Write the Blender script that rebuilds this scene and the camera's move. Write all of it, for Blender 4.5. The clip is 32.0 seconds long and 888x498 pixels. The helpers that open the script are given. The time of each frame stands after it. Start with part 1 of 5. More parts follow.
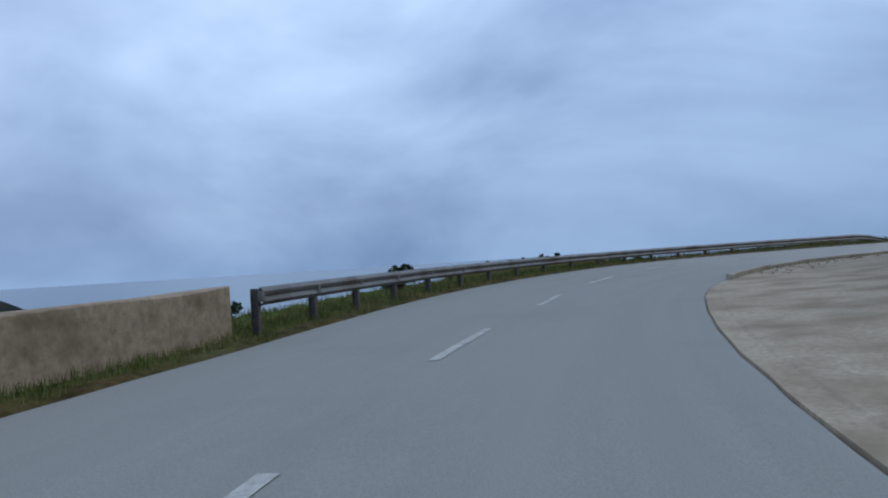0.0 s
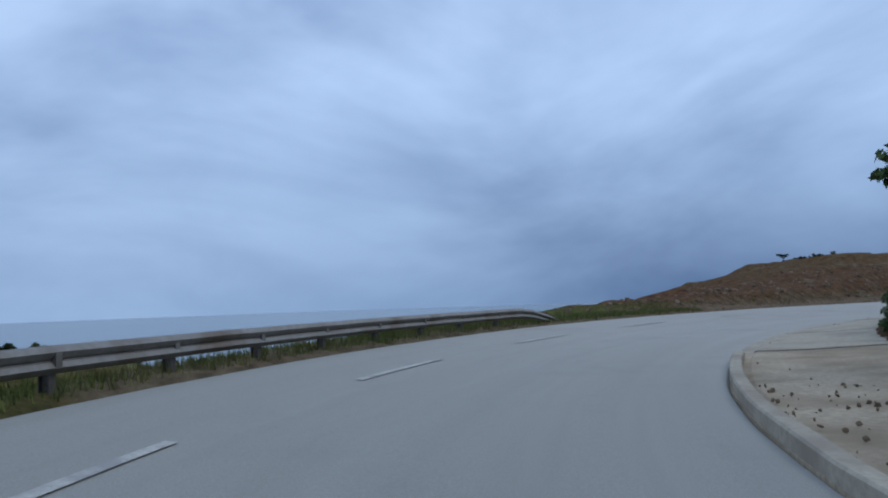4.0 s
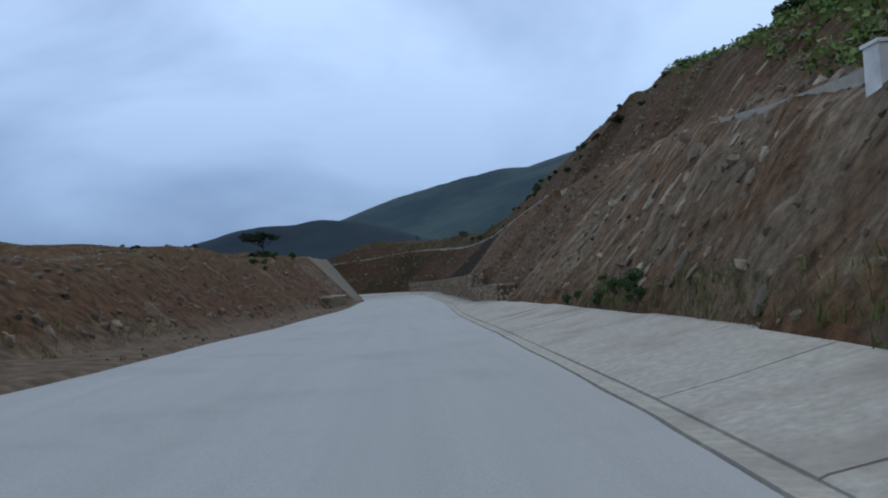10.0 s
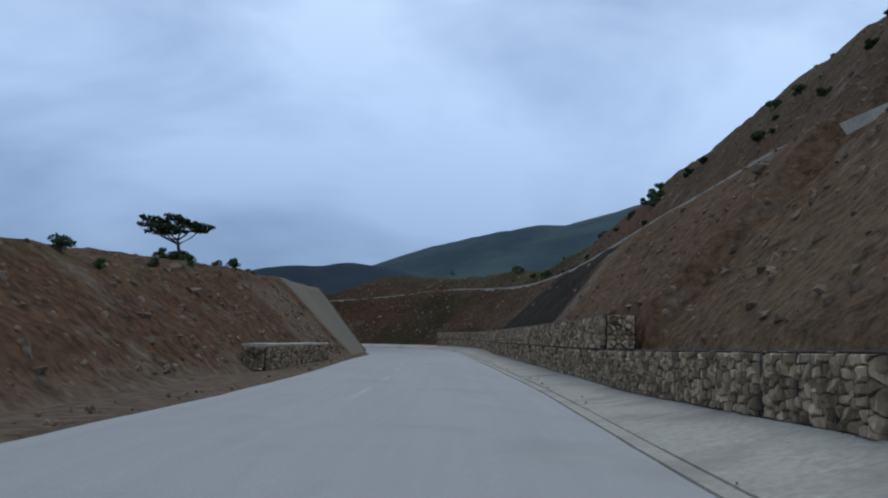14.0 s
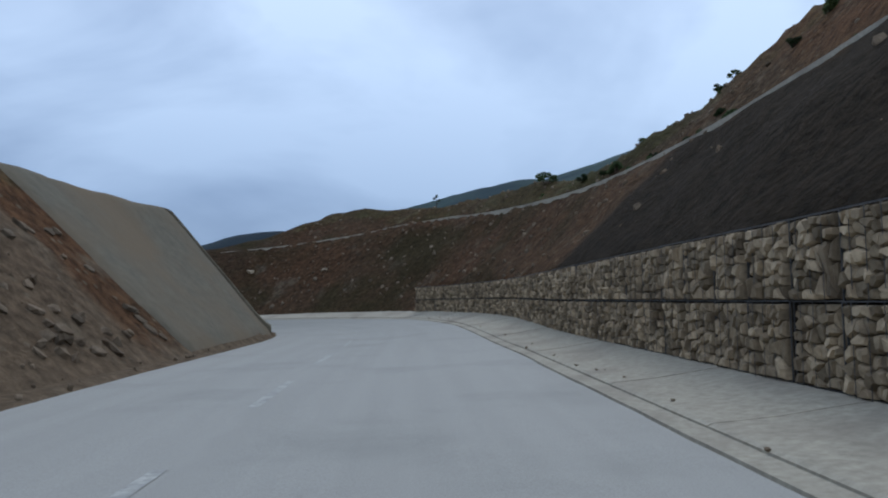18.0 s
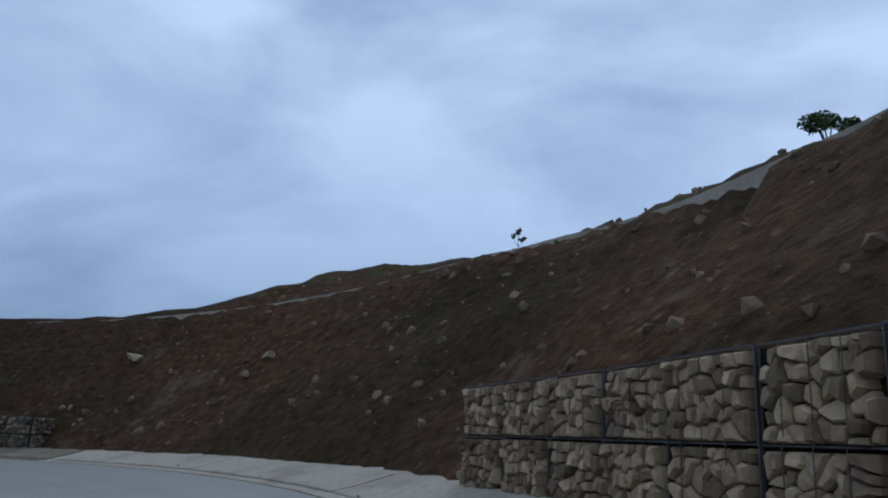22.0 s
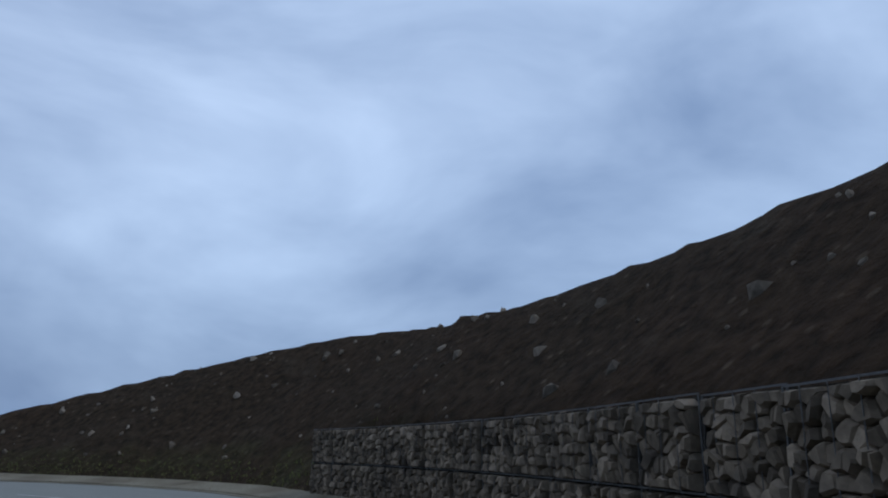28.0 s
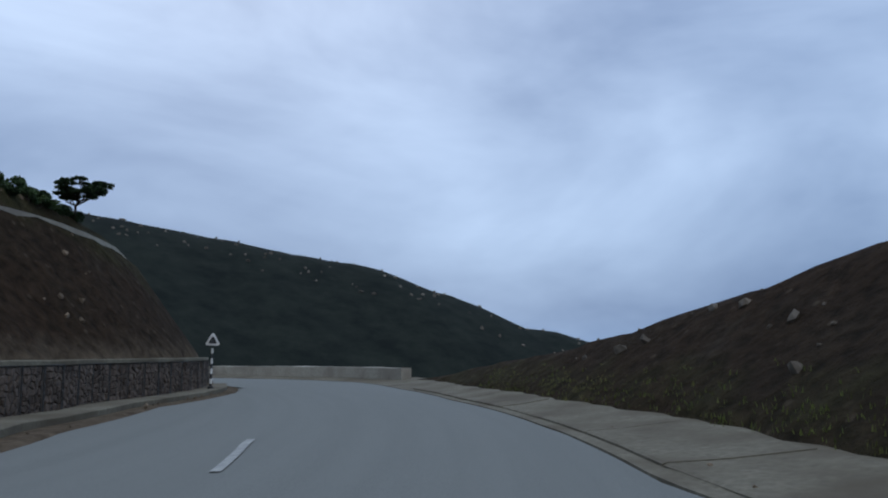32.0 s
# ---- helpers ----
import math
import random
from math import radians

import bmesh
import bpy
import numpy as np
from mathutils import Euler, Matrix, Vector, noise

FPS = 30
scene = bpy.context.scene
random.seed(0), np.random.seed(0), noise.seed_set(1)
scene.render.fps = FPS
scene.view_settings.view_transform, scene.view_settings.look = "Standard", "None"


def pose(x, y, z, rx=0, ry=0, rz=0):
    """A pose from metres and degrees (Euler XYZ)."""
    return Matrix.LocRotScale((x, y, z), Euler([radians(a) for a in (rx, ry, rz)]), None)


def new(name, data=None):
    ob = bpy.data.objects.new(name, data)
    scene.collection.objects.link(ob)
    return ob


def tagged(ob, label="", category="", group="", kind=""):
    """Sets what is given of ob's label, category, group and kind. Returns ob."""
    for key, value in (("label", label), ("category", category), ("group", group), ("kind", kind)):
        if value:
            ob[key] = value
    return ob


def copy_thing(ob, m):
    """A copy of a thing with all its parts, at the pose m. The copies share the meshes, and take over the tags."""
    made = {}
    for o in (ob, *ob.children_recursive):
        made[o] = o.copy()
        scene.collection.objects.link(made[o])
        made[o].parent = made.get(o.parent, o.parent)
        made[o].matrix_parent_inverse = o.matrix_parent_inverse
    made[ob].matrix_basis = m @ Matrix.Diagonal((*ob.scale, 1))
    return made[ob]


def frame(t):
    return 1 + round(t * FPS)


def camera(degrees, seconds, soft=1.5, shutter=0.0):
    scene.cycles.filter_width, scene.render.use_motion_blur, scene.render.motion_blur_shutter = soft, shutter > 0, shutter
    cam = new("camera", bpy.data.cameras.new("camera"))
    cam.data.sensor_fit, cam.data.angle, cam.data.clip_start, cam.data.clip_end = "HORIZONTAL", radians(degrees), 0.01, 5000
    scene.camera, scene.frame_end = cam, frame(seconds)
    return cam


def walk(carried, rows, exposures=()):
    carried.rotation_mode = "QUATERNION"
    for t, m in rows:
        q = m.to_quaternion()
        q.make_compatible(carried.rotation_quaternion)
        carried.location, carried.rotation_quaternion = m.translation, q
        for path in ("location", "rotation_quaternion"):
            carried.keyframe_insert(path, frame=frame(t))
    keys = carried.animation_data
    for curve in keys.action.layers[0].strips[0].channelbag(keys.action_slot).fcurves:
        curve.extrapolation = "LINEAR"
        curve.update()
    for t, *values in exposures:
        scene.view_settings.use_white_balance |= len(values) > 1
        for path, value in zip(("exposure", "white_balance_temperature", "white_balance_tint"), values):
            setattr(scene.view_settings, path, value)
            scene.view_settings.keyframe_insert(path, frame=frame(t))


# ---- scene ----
cam = camera(60.99, 32.0, soft=2.0)

# seconds, x, y, z, tilt, lean, heading
PATH = [
    (0.0, 44.11, -100.07, 1.25, 90.30, 3.50, 90.35),
    (0.5, 40.87, -99.44, 1.25, 91.10, 4.20, 83.29),
    (1.0, 37.69, -98.86, 1.26, 92.01, 4.09, 77.92),
    (1.5, 34.55, -98.27, 1.25, 92.04, 3.06, 71.30),
    (2.0, 31.37, -97.42, 1.24, 92.45, -0.56, 72.38),
    (2.5, 28.12, -96.37, 1.24, 91.54, -1.87, 68.38),
    (3.0, 24.78, -95.10, 1.24, 92.33, 1.56, 63.77),
    (3.5, 21.46, -93.65, 1.25, 92.69, 2.20, 59.55),
    (4.0, 18.30, -91.86, 1.25, 93.74, 1.78, 55.00),
    (4.5, 15.51, -89.54, 1.25, 94.24, 1.16, 50.14),
    (5.0, 13.01, -86.87, 1.25, 93.88, 0.78, 44.98),
    (5.5, 10.74, -83.96, 1.25, 92.99, 0.64, 39.47),
    (6.0, 8.66, -80.93, 1.25, 92.97, 1.55, 33.19),
    (6.5, 6.89, -77.68, 1.25, 93.27, 1.54, 26.54),
    (7.0, 5.42, -74.24, 1.23, 92.85, 2.58, 21.63),
    (7.5, 4.22, -70.70, 1.24, 92.78, 2.90, 14.95),
    (8.0, 3.39, -67.15, 1.23, 93.96, 3.28, 9.22),
    (8.5, 2.81, -63.62, 1.23, 93.45, 3.31, 5.26),
    (9.0, 2.44, -60.07, 1.25, 92.92, 3.15, 3.05),
    (9.5, 2.13, -56.45, 1.27, 93.00, 2.37, 1.59),
    (10.0, 1.89, -52.70, 1.25, 92.90, 2.62, -0.17),
    (10.5, 1.69, -48.89, 1.25, 91.38, 0.31, -1.14),
    (11.0, 1.53, -45.02, 1.25, 97.64, -0.15, 0.64),
    (11.5, 1.40, -41.12, 1.26, 104.35, 0.36, -0.40),
    (12.0, 1.46, -37.19, 1.26, 103.95, -0.74, 0.94),
    (12.5, 1.16, -33.11, 1.26, 99.66, -0.92, 2.46),
    (13.0, 0.65, -28.84, 1.24, 97.94, -1.36, -3.42),
    (13.5, 0.42, -24.59, 1.25, 95.96, -0.37, 3.00),
    (14.0, 0.28, -20.40, 1.24, 96.99, -1.86, 1.78),
    (14.5, 0.18, -16.27, 1.24, 96.54, -0.17, 0.24),
    (15.0, 0.13, -12.19, 1.25, 96.09, -1.81, -0.34),
    (15.5, 0.09, -8.14, 1.25, 95.30, -0.42, 0.05),
    (16.0, 0.03, -4.10, 1.25, 94.30, 1.04, 0.53),
    (16.5, -0.07, -0.03, 1.27, 93.59, 1.46, 0.84),
    (17.0, -0.24, 4.10, 1.27, 94.08, 1.16, 1.31),
    (17.5, -0.47, 8.31, 1.27, 93.58, 0.99, 0.92),
    (18.0, -0.71, 12.58, 1.29, 94.06, 0.99, 0.62),
    (18.5, -0.93, 16.83, 1.29, 94.46, 0.95, 0.24),
    (19.0, -1.14, 21.05, 1.27, 95.39, 0.31, -0.35),
    (19.5, -1.35, 25.06, 1.31, 101.33, 0.72, -0.19),
    (20.0, -1.54, 29.07, 1.34, 105.22, 0.21, 0.05),
    (20.5, -1.68, 32.88, 1.35, 105.45, -1.57, -0.88),
    (21.0, -1.76, 36.46, 1.38, 105.27, -1.96, 0.49),
    (21.5, -1.87, 39.90, 1.40, 104.36, -2.35, 1.66),
    (22.0, -2.09, 43.26, 1.40, 104.23, -2.58, 4.66),
    (22.5, -2.44, 46.31, 1.40, 104.54, -3.24, 9.18),
    (23.0, -2.99, 49.05, 1.40, 105.31, -3.26, 13.96),
    (23.5, -4.08, 51.64, 1.47, 105.67, -3.60, 20.41),
    (24.0, -5.43, 54.16, 1.47, 103.72, -3.57, 29.15),
    (24.5, -6.84, 56.51, 1.46, 103.52, -3.28, 34.58),
    (25.0, -8.64, 58.72, 1.39, 104.37, -1.13, 44.00),
    (25.5, -10.94, 60.72, 1.34, 102.73, -0.40, 51.11),
    (26.0, -13.45, 62.59, 1.40, 99.09, -1.98, 58.99),
    (26.5, -16.24, 64.19, 1.39, 98.26, -0.59, 66.21),
    (27.0, -19.25, 65.47, 1.36, 99.49, 0.26, 72.93),
    (27.5, -22.40, 66.40, 1.32, 102.17, 0.34, 79.11),
    (28.0, -25.67, 66.97, 1.29, 104.85, -0.52, 84.99),
    (28.5, -29.02, 67.15, 1.27, 102.67, -2.24, 91.34),
    (29.0, -32.41, 66.87, 1.24, 101.17, -2.97, 99.05),
    (29.5, -35.78, 66.15, 1.24, 99.14, -1.75, 109.46),
    (30.0, -39.01, 65.12, 1.24, 99.00, -1.07, 117.82),
    (30.5, -42.06, 63.62, 1.25, 98.74, 0.81, 125.58),
    (31.0, -44.94, 61.74, 1.25, 98.36, 1.39, 131.21),
    (31.5, -47.57, 59.59, 1.25, 98.89, 0.56, 138.51),
    (32.0, -50.08, 57.32, 1.25, 97.92, 0.55, 145.06),
]
walk(cam, [(t, pose(*p)) for t, *p in PATH], exposures=[(0, 0.15, 6500, 10), (5, 0.15, 6500, 10), (8, 0.2, 6600, 10), (10.2, 0.2, 6550, 10), (10.7, 0.35, 6750, 18), (11.1, 0.3, 6700, 18), (11.7, -0.05, 6350, 11), (12.3, -0.1, 6250, 10), (13, 0.1, 6450, 10), (14.5, 0.1, 6643, 10), (16.5, 0.28, 6800, 10), (19, 0.28, 7000, 10), (20, -0.16, 6600, 10), (22, -0.06, 6600, 10), (32, -0.08, 6550, 10)])

# ---- light: an overcast day over the sea ----
world = bpy.data.worlds.new("overcast_sky")
scene.world = world
world.use_nodes = True
wt = world.node_tree
wt.nodes.clear()


def wnode(kind, **kw):
    n = wt.nodes.new(kind)
    for k, v in kw.items():
        if k in n.inputs:
            n.inputs[k].default_value = v
    return n


coord = wnode("ShaderNodeTexCoord")
sky = wnode("ShaderNodeTexSky")
sky.sky_type, sky.sun_disc = "NISHITA", False
sky.sun_elevation, sky.sun_rotation, sky.air_density, sky.dust_density = radians(48), radians(200), 1.2, 4.0
squash = wnode("ShaderNodeMapping")
squash.inputs["Scale"].default_value = (1.0, 1.0, 2.2)
big = wnode("ShaderNodeTexNoise", Scale=1.7, Detail=5.0, Roughness=0.5, Distortion=0.5)
small = wnode("ShaderNodeTexNoise", Scale=4.5, Detail=5.0, Roughness=0.55, Distortion=0.4)
mixn = wnode("ShaderNodeMath")
mixn.operation = "MULTIPLY_ADD"
mixn.inputs[1].default_value = 0.18
ramp = wnode("ShaderNodeValToRGB")
ramp.color_ramp.elements[0].position, ramp.color_ramp.elements[0].color = 0.41, (0.243, 0.368, 0.62, 1)
ramp.color_ramp.elements[1].position, ramp.color_ramp.elements[1].color = 0.74, (0.585, 0.772, 1.09, 1)
parts_z = wnode("ShaderNodeSeparateXYZ")



def horizon_ramp(stops):
    """How the cloud layer dims from the horizon up, by the sine of the elevation."""
    r = wnode("ShaderNodeValToRGB")
    while len(r.color_ramp.elements) < len(stops):
        r.color_ramp.elements.new(0.5)
    for el, (place, colour) in zip(r.color_ramp.elements, stops):
        el.position, el.color = place, (*colour, 1)
    return r


land = horizon_ramp([(0.0, (0.76, 0.82, 0.86)), (0.4, (1.0, 1.0, 1.0))])
sea_side = horizon_ramp([(0.0, (0.37, 0.44, 0.51)), (0.14, (0.52, 0.585, 0.66)), (0.3, (0.80, 0.84, 0.88)), (0.46, (1.0, 1.0, 1.0))])
seaward = wnode("ShaderNodeVectorMath")
seaward.operation = "DOT_PRODUCT"
seaward.inputs[1].default_value = (-0.42, 0.907, 0.0)
fade = wnode("ShaderNodeMix")
fade.data_type, fade.clamp_factor = "RGBA", True
gain = wnode("ShaderNodeMix")
gain.data_type, gain.blend_type = "RGBA", "MULTIPLY"
gain.inputs[0].default_value = 1.0
skygain = wnode("ShaderNodeMix")
skygain.data_type, skygain.blend_type = "RGBA", "MULTIPLY"
skygain.inputs[0].default_value = 1.0
skygain.inputs[7].default_value = (0.10, 0.10, 0.10, 1)
both = wnode("ShaderNodeMix")
both.data_type = "RGBA"
both.inputs[0].default_value = 0.9
back = wnode("ShaderNodeBackground", Strength=1.0)
outw = wnode("ShaderNodeOutputWorld")
lk = wt.links.new
lk(coord.outputs["Generated"], squash.inputs["Vector"])
lk(squash.outputs[0], big.inputs["Vector"])
lk(squash.outputs[0], small.inputs["Vector"])
lk(small.outputs[0], mixn.inputs[0])
lk(big.outputs[0], mixn.inputs[2])
lk(mixn.outputs[0], ramp.inputs[0])
lk(coord.outputs["Generated"], parts_z.inputs[0])
lk(parts_z.outputs["Z"], land.inputs[0])
lk(parts_z.outputs["Z"], sea_side.inputs[0])
lk(coord.outputs["Generated"], seaward.inputs[0])
lk(seaward.outputs["Value"], fade.inputs[0])
lk(land.outputs[0], fade.inputs[6])
lk(sea_side.outputs[0], fade.inputs[7])
lk(ramp.outputs[0], gain.inputs[6])
lk(fade.outputs[2], gain.inputs[7])
lk(sky.outputs[0], skygain.inputs[6])
lk(skygain.outputs[2], both.inputs[6])
lk(gain.outputs[2], both.inputs[7])
lk(both.outputs[2], back.inputs["Color"])
lk(back.outputs[0], outw.inputs["Surface"])

sun = new("sun", bpy.data.lights.new("sun", "SUN"))
sun.data.energy, sun.data.angle, sun.data.color = 0.6, radians(25), (1.0, 0.96, 0.9)
sun.matrix_world = pose(0, 0, 60, 42, 0, 160)


# ---- materials ----
def material(name, colour, rough=0.9, metal=0.0, spread=0.35, grain=6.0, patch=0.35, bump=0.4, tint=None, tint_at=0.62, rand=0.0, depth=0.03, stretch=(1, 1, 1)):
    """A worn surface: two scales of noise over a base colour, a second tint in patches, and relief."""
    m = bpy.data.materials.new(name)
    m.use_nodes = True
    t = m.node_tree
    b = t.nodes["Principled BSDF"]
    b.inputs["Roughness"].default_value, b.inputs["Metallic"].default_value = rough, metal
    b.inputs["Specular IOR Level"].default_value = 0.5 if rough < 0.78 else 0.15
    co = t.nodes.new("ShaderNodeNewGeometry")
    mp = t.nodes.new("ShaderNodeMapping")
    mp.inputs["Scale"].default_value = stretch
    t.links.new(co.outputs["Position"], mp.inputs["Vector"])
    fine, coarse = t.nodes.new("ShaderNodeTexNoise"), t.nodes.new("ShaderNodeTexNoise")
    fine.inputs["Scale"].default_value, fine.inputs["Detail"].default_value, fine.inputs["Roughness"].default_value = grain, 8, 0.65
    coarse.inputs["Scale"].default_value, coarse.inputs["Detail"].default_value = patch, 5
    for n in (fine, coarse):
        t.links.new(mp.outputs[0], n.inputs["Vector"])
    r1 = t.nodes.new("ShaderNodeValToRGB")
    lo = [c * (1 - spread) for c in colour]
    hi = [min(1, c * (1 + spread)) for c in colour]
    r1.color_ramp.elements[0].position, r1.color_ramp.elements[0].color = 0.3, (*lo, 1)
    r1.color_ramp.elements[1].position, r1.color_ramp.elements[1].color = 0.7, (*hi, 1)
    t.links.new(fine.outputs[0], r1.inputs[0])
    col = r1.outputs[0]
    if tint:
        r2 = t.nodes.new("ShaderNodeValToRGB")
        r2.color_ramp.elements[0].position, r2.color_ramp.elements[0].color = tint_at - 0.14, (0, 0, 0, 1)
        r2.color_ramp.elements[1].position, r2.color_ramp.elements[1].color = tint_at + 0.1, (1, 1, 1, 1)
        t.links.new(coarse.outputs[0], r2.inputs[0])
        mx = t.nodes.new("ShaderNodeMix")
        mx.data_type = "RGBA"
        mx.inputs[7].default_value = (*tint, 1)
        t.links.new(r2.outputs[0], mx.inputs[0])
        t.links.new(col, mx.inputs[6])
        col = mx.outputs[2]
    if rand:
        oi = t.nodes.new("ShaderNodeObjectInfo")
        isl = t.nodes.new("ShaderNodeNewGeometry")
        ad = t.nodes.new("ShaderNodeMath")
        ad.operation = "ADD"
        t.links.new(oi.outputs["Random"], ad.inputs[0])
        t.links.new(isl.outputs["Random Per Island"], ad.inputs[1])
        fr = t.nodes.new("ShaderNodeMath")
        fr.operation = "FRACT"
        t.links.new(ad.outputs[0], fr.inputs[0])
        sc = t.nodes.new("ShaderNodeMapRange")
        sc.inputs["To Min"].default_value, sc.inputs["To Max"].default_value = 1 - rand, 1 + rand
        t.links.new(fr.outputs[0], sc.inputs["Value"])
        hs = t.nodes.new("ShaderNodeHueSaturation")
        t.links.new(sc.outputs[0], hs.inputs["Value"])
        t.links.new(col, hs.inputs["Color"])
        col = hs.outputs[0]
    t.links.new(col, b.inputs["Base Color"])
    if bump:
        bp = t.nodes.new("ShaderNodeBump")
        bp.inputs["Strength"].default_value, bp.inputs["Distance"].default_value = bump, depth
        t.links.new(fine.outputs[0], bp.inputs["Height"])
        t.links.new(bp.outputs[0], b.inputs["Normal"])
    return m


STAINED = material("earth_stained_concrete", (0.185, 0.165, 0.12), 0.93, spread=0.28, grain=9, patch=0.6, bump=0.4, tint=(0.12, 0.10, 0.07), tint_at=0.56, depth=0.012)
CONCRETE = material("weathered_concrete", (0.35, 0.32, 0.255), 0.9, spread=0.22, grain=9, patch=0.7, bump=0.35, tint=(0.24, 0.21, 0.17), depth=0.01)
SHOTCRETE = material("sprayed_concrete", (0.145, 0.132, 0.10), 0.95, spread=0.18, grain=2.5, patch=0.25, bump=0.6, tint=(0.165, 0.128, 0.085), tint_at=0.52, depth=0.05)
PAINT = material("worn_road_paint", (0.40, 0.40, 0.37), 0.8, spread=0.3, grain=14, patch=3, bump=0.1, tint=(0.27, 0.27, 0.26), tint_at=0.6, depth=0.003)
STONE = material("gabion_stone", (0.31, 0.243, 0.163), 0.92, spread=0.3, grain=12, patch=2.0, bump=0.6, tint=(0.14, 0.105, 0.07), rand=0.5, depth=0.02)
DARKSTONE = material("dark_gabion_stone", (0.165, 0.132, 0.098), 0.92, spread=0.35, grain=12, patch=2.0, bump=0.6, tint=(0.06, 0.05, 0.04), rand=0.55, depth=0.02)
BROWNSTONE = material("brown_stone", (0.135, 0.104, 0.083), 0.93, spread=0.3, grain=9, patch=1.5, bump=0.6, tint=(0.06, 0.045, 0.036), rand=0.25, depth=0.02)
MORTAR = material("earthy_mortar", (0.11, 0.086, 0.068), 0.95, spread=0.3, grain=14, patch=2, bump=0.5, depth=0.02)
SANDY = material("sandy_gravel", (0.36, 0.305, 0.225), 0.95, spread=0.28, grain=14, patch=0.8, bump=0.6, tint=(0.23, 0.185, 0.13), tint_at=0.55, depth=0.02)
GREYROCK = material("weathered_grey_rock", (0.17, 0.145, 0.115), 0.93, spread=0.35, grain=5, patch=1, bump=0.7, tint=(0.08, 0.065, 0.05), rand=0.4, depth=0.04)
# near-black fill: the shade in the gaps between stones is in its colour
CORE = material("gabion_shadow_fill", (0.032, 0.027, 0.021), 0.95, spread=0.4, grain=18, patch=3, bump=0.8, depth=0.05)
WIRE = material("galvanised_wire", (0.10, 0.10, 0.10), 0.6, 0.6, spread=0.2, grain=30, bump=0.1)
STEEL = material("galvanised_rail", (0.20, 0.195, 0.18), 0.55, 0.5, spread=0.2, grain=8, patch=1.2, bump=0.1, tint=(0.12, 0.09, 0.065), depth=0.004)
DARKPOST = material("weathered_steel_post", (0.10, 0.09, 0.08), 0.7, 0.3, spread=0.3, grain=12, bump=0.2)
ROCK = material("slope_boulder", (0.17, 0.13, 0.09), 0.93, spread=0.35, grain=5, patch=1, bump=0.7, tint=(0.13, 0.09, 0.058), rand=0.4, depth=0.04)
RIBROCK = material("pale_bedded_rock", (0.29, 0.232, 0.16), 0.93, spread=0.35, grain=6, patch=1, bump=0.7, tint=(0.12, 0.09, 0.062), rand=0.35, depth=0.04)
BARK = material("bark", (0.06, 0.048, 0.036), 0.95, spread=0.35, grain=18, bump=0.7)
LEAF = material("leaf", (0.045, 0.085, 0.022), 0.75, spread=0.3, grain=9, patch=1.2, bump=0.2, tint=(0.08, 0.11, 0.03), rand=0.45)
PINE = material("dark_leaf", (0.028, 0.047, 0.019), 0.8, spread=0.35, grain=9, patch=1.2, bump=0.2, rand=0.4)
MEADOW = material("meadow_leaf", (0.10, 0.165, 0.03), 0.75, spread=0.35, grain=4, patch=0.25, bump=0.2, tint=(0.16, 0.20, 0.045), tint_at=0.55, rand=0.45)
GRASS = material("grass_blade", (0.105, 0.125, 0.035), 0.8, spread=0.35, grain=5, patch=0.5, bump=0.1, tint=(0.17, 0.15, 0.06), rand=0.4)
WALLSTONE = material("brown_wall_stone", (0.31, 0.24, 0.165), 0.93, spread=0.3, grain=7, patch=1.6, bump=0.6, tint=(0.17, 0.125, 0.08), depth=0.03)
WHITE = material("whitewashed_concrete", (0.68, 0.67, 0.63), 0.85, spread=0.12, grain=8, patch=1.5, bump=0.2, tint=(0.5, 0.47, 0.42))
BLACK = material("black_paint", (0.02, 0.02, 0.02), 0.6, spread=0.3, grain=12, bump=0.1)
SEA = material("hazy_sea", (0.10, 0.15, 0.18), 0.22, spread=0.1, grain=0.1, patch=0.01, bump=0.12, depth=0.1)


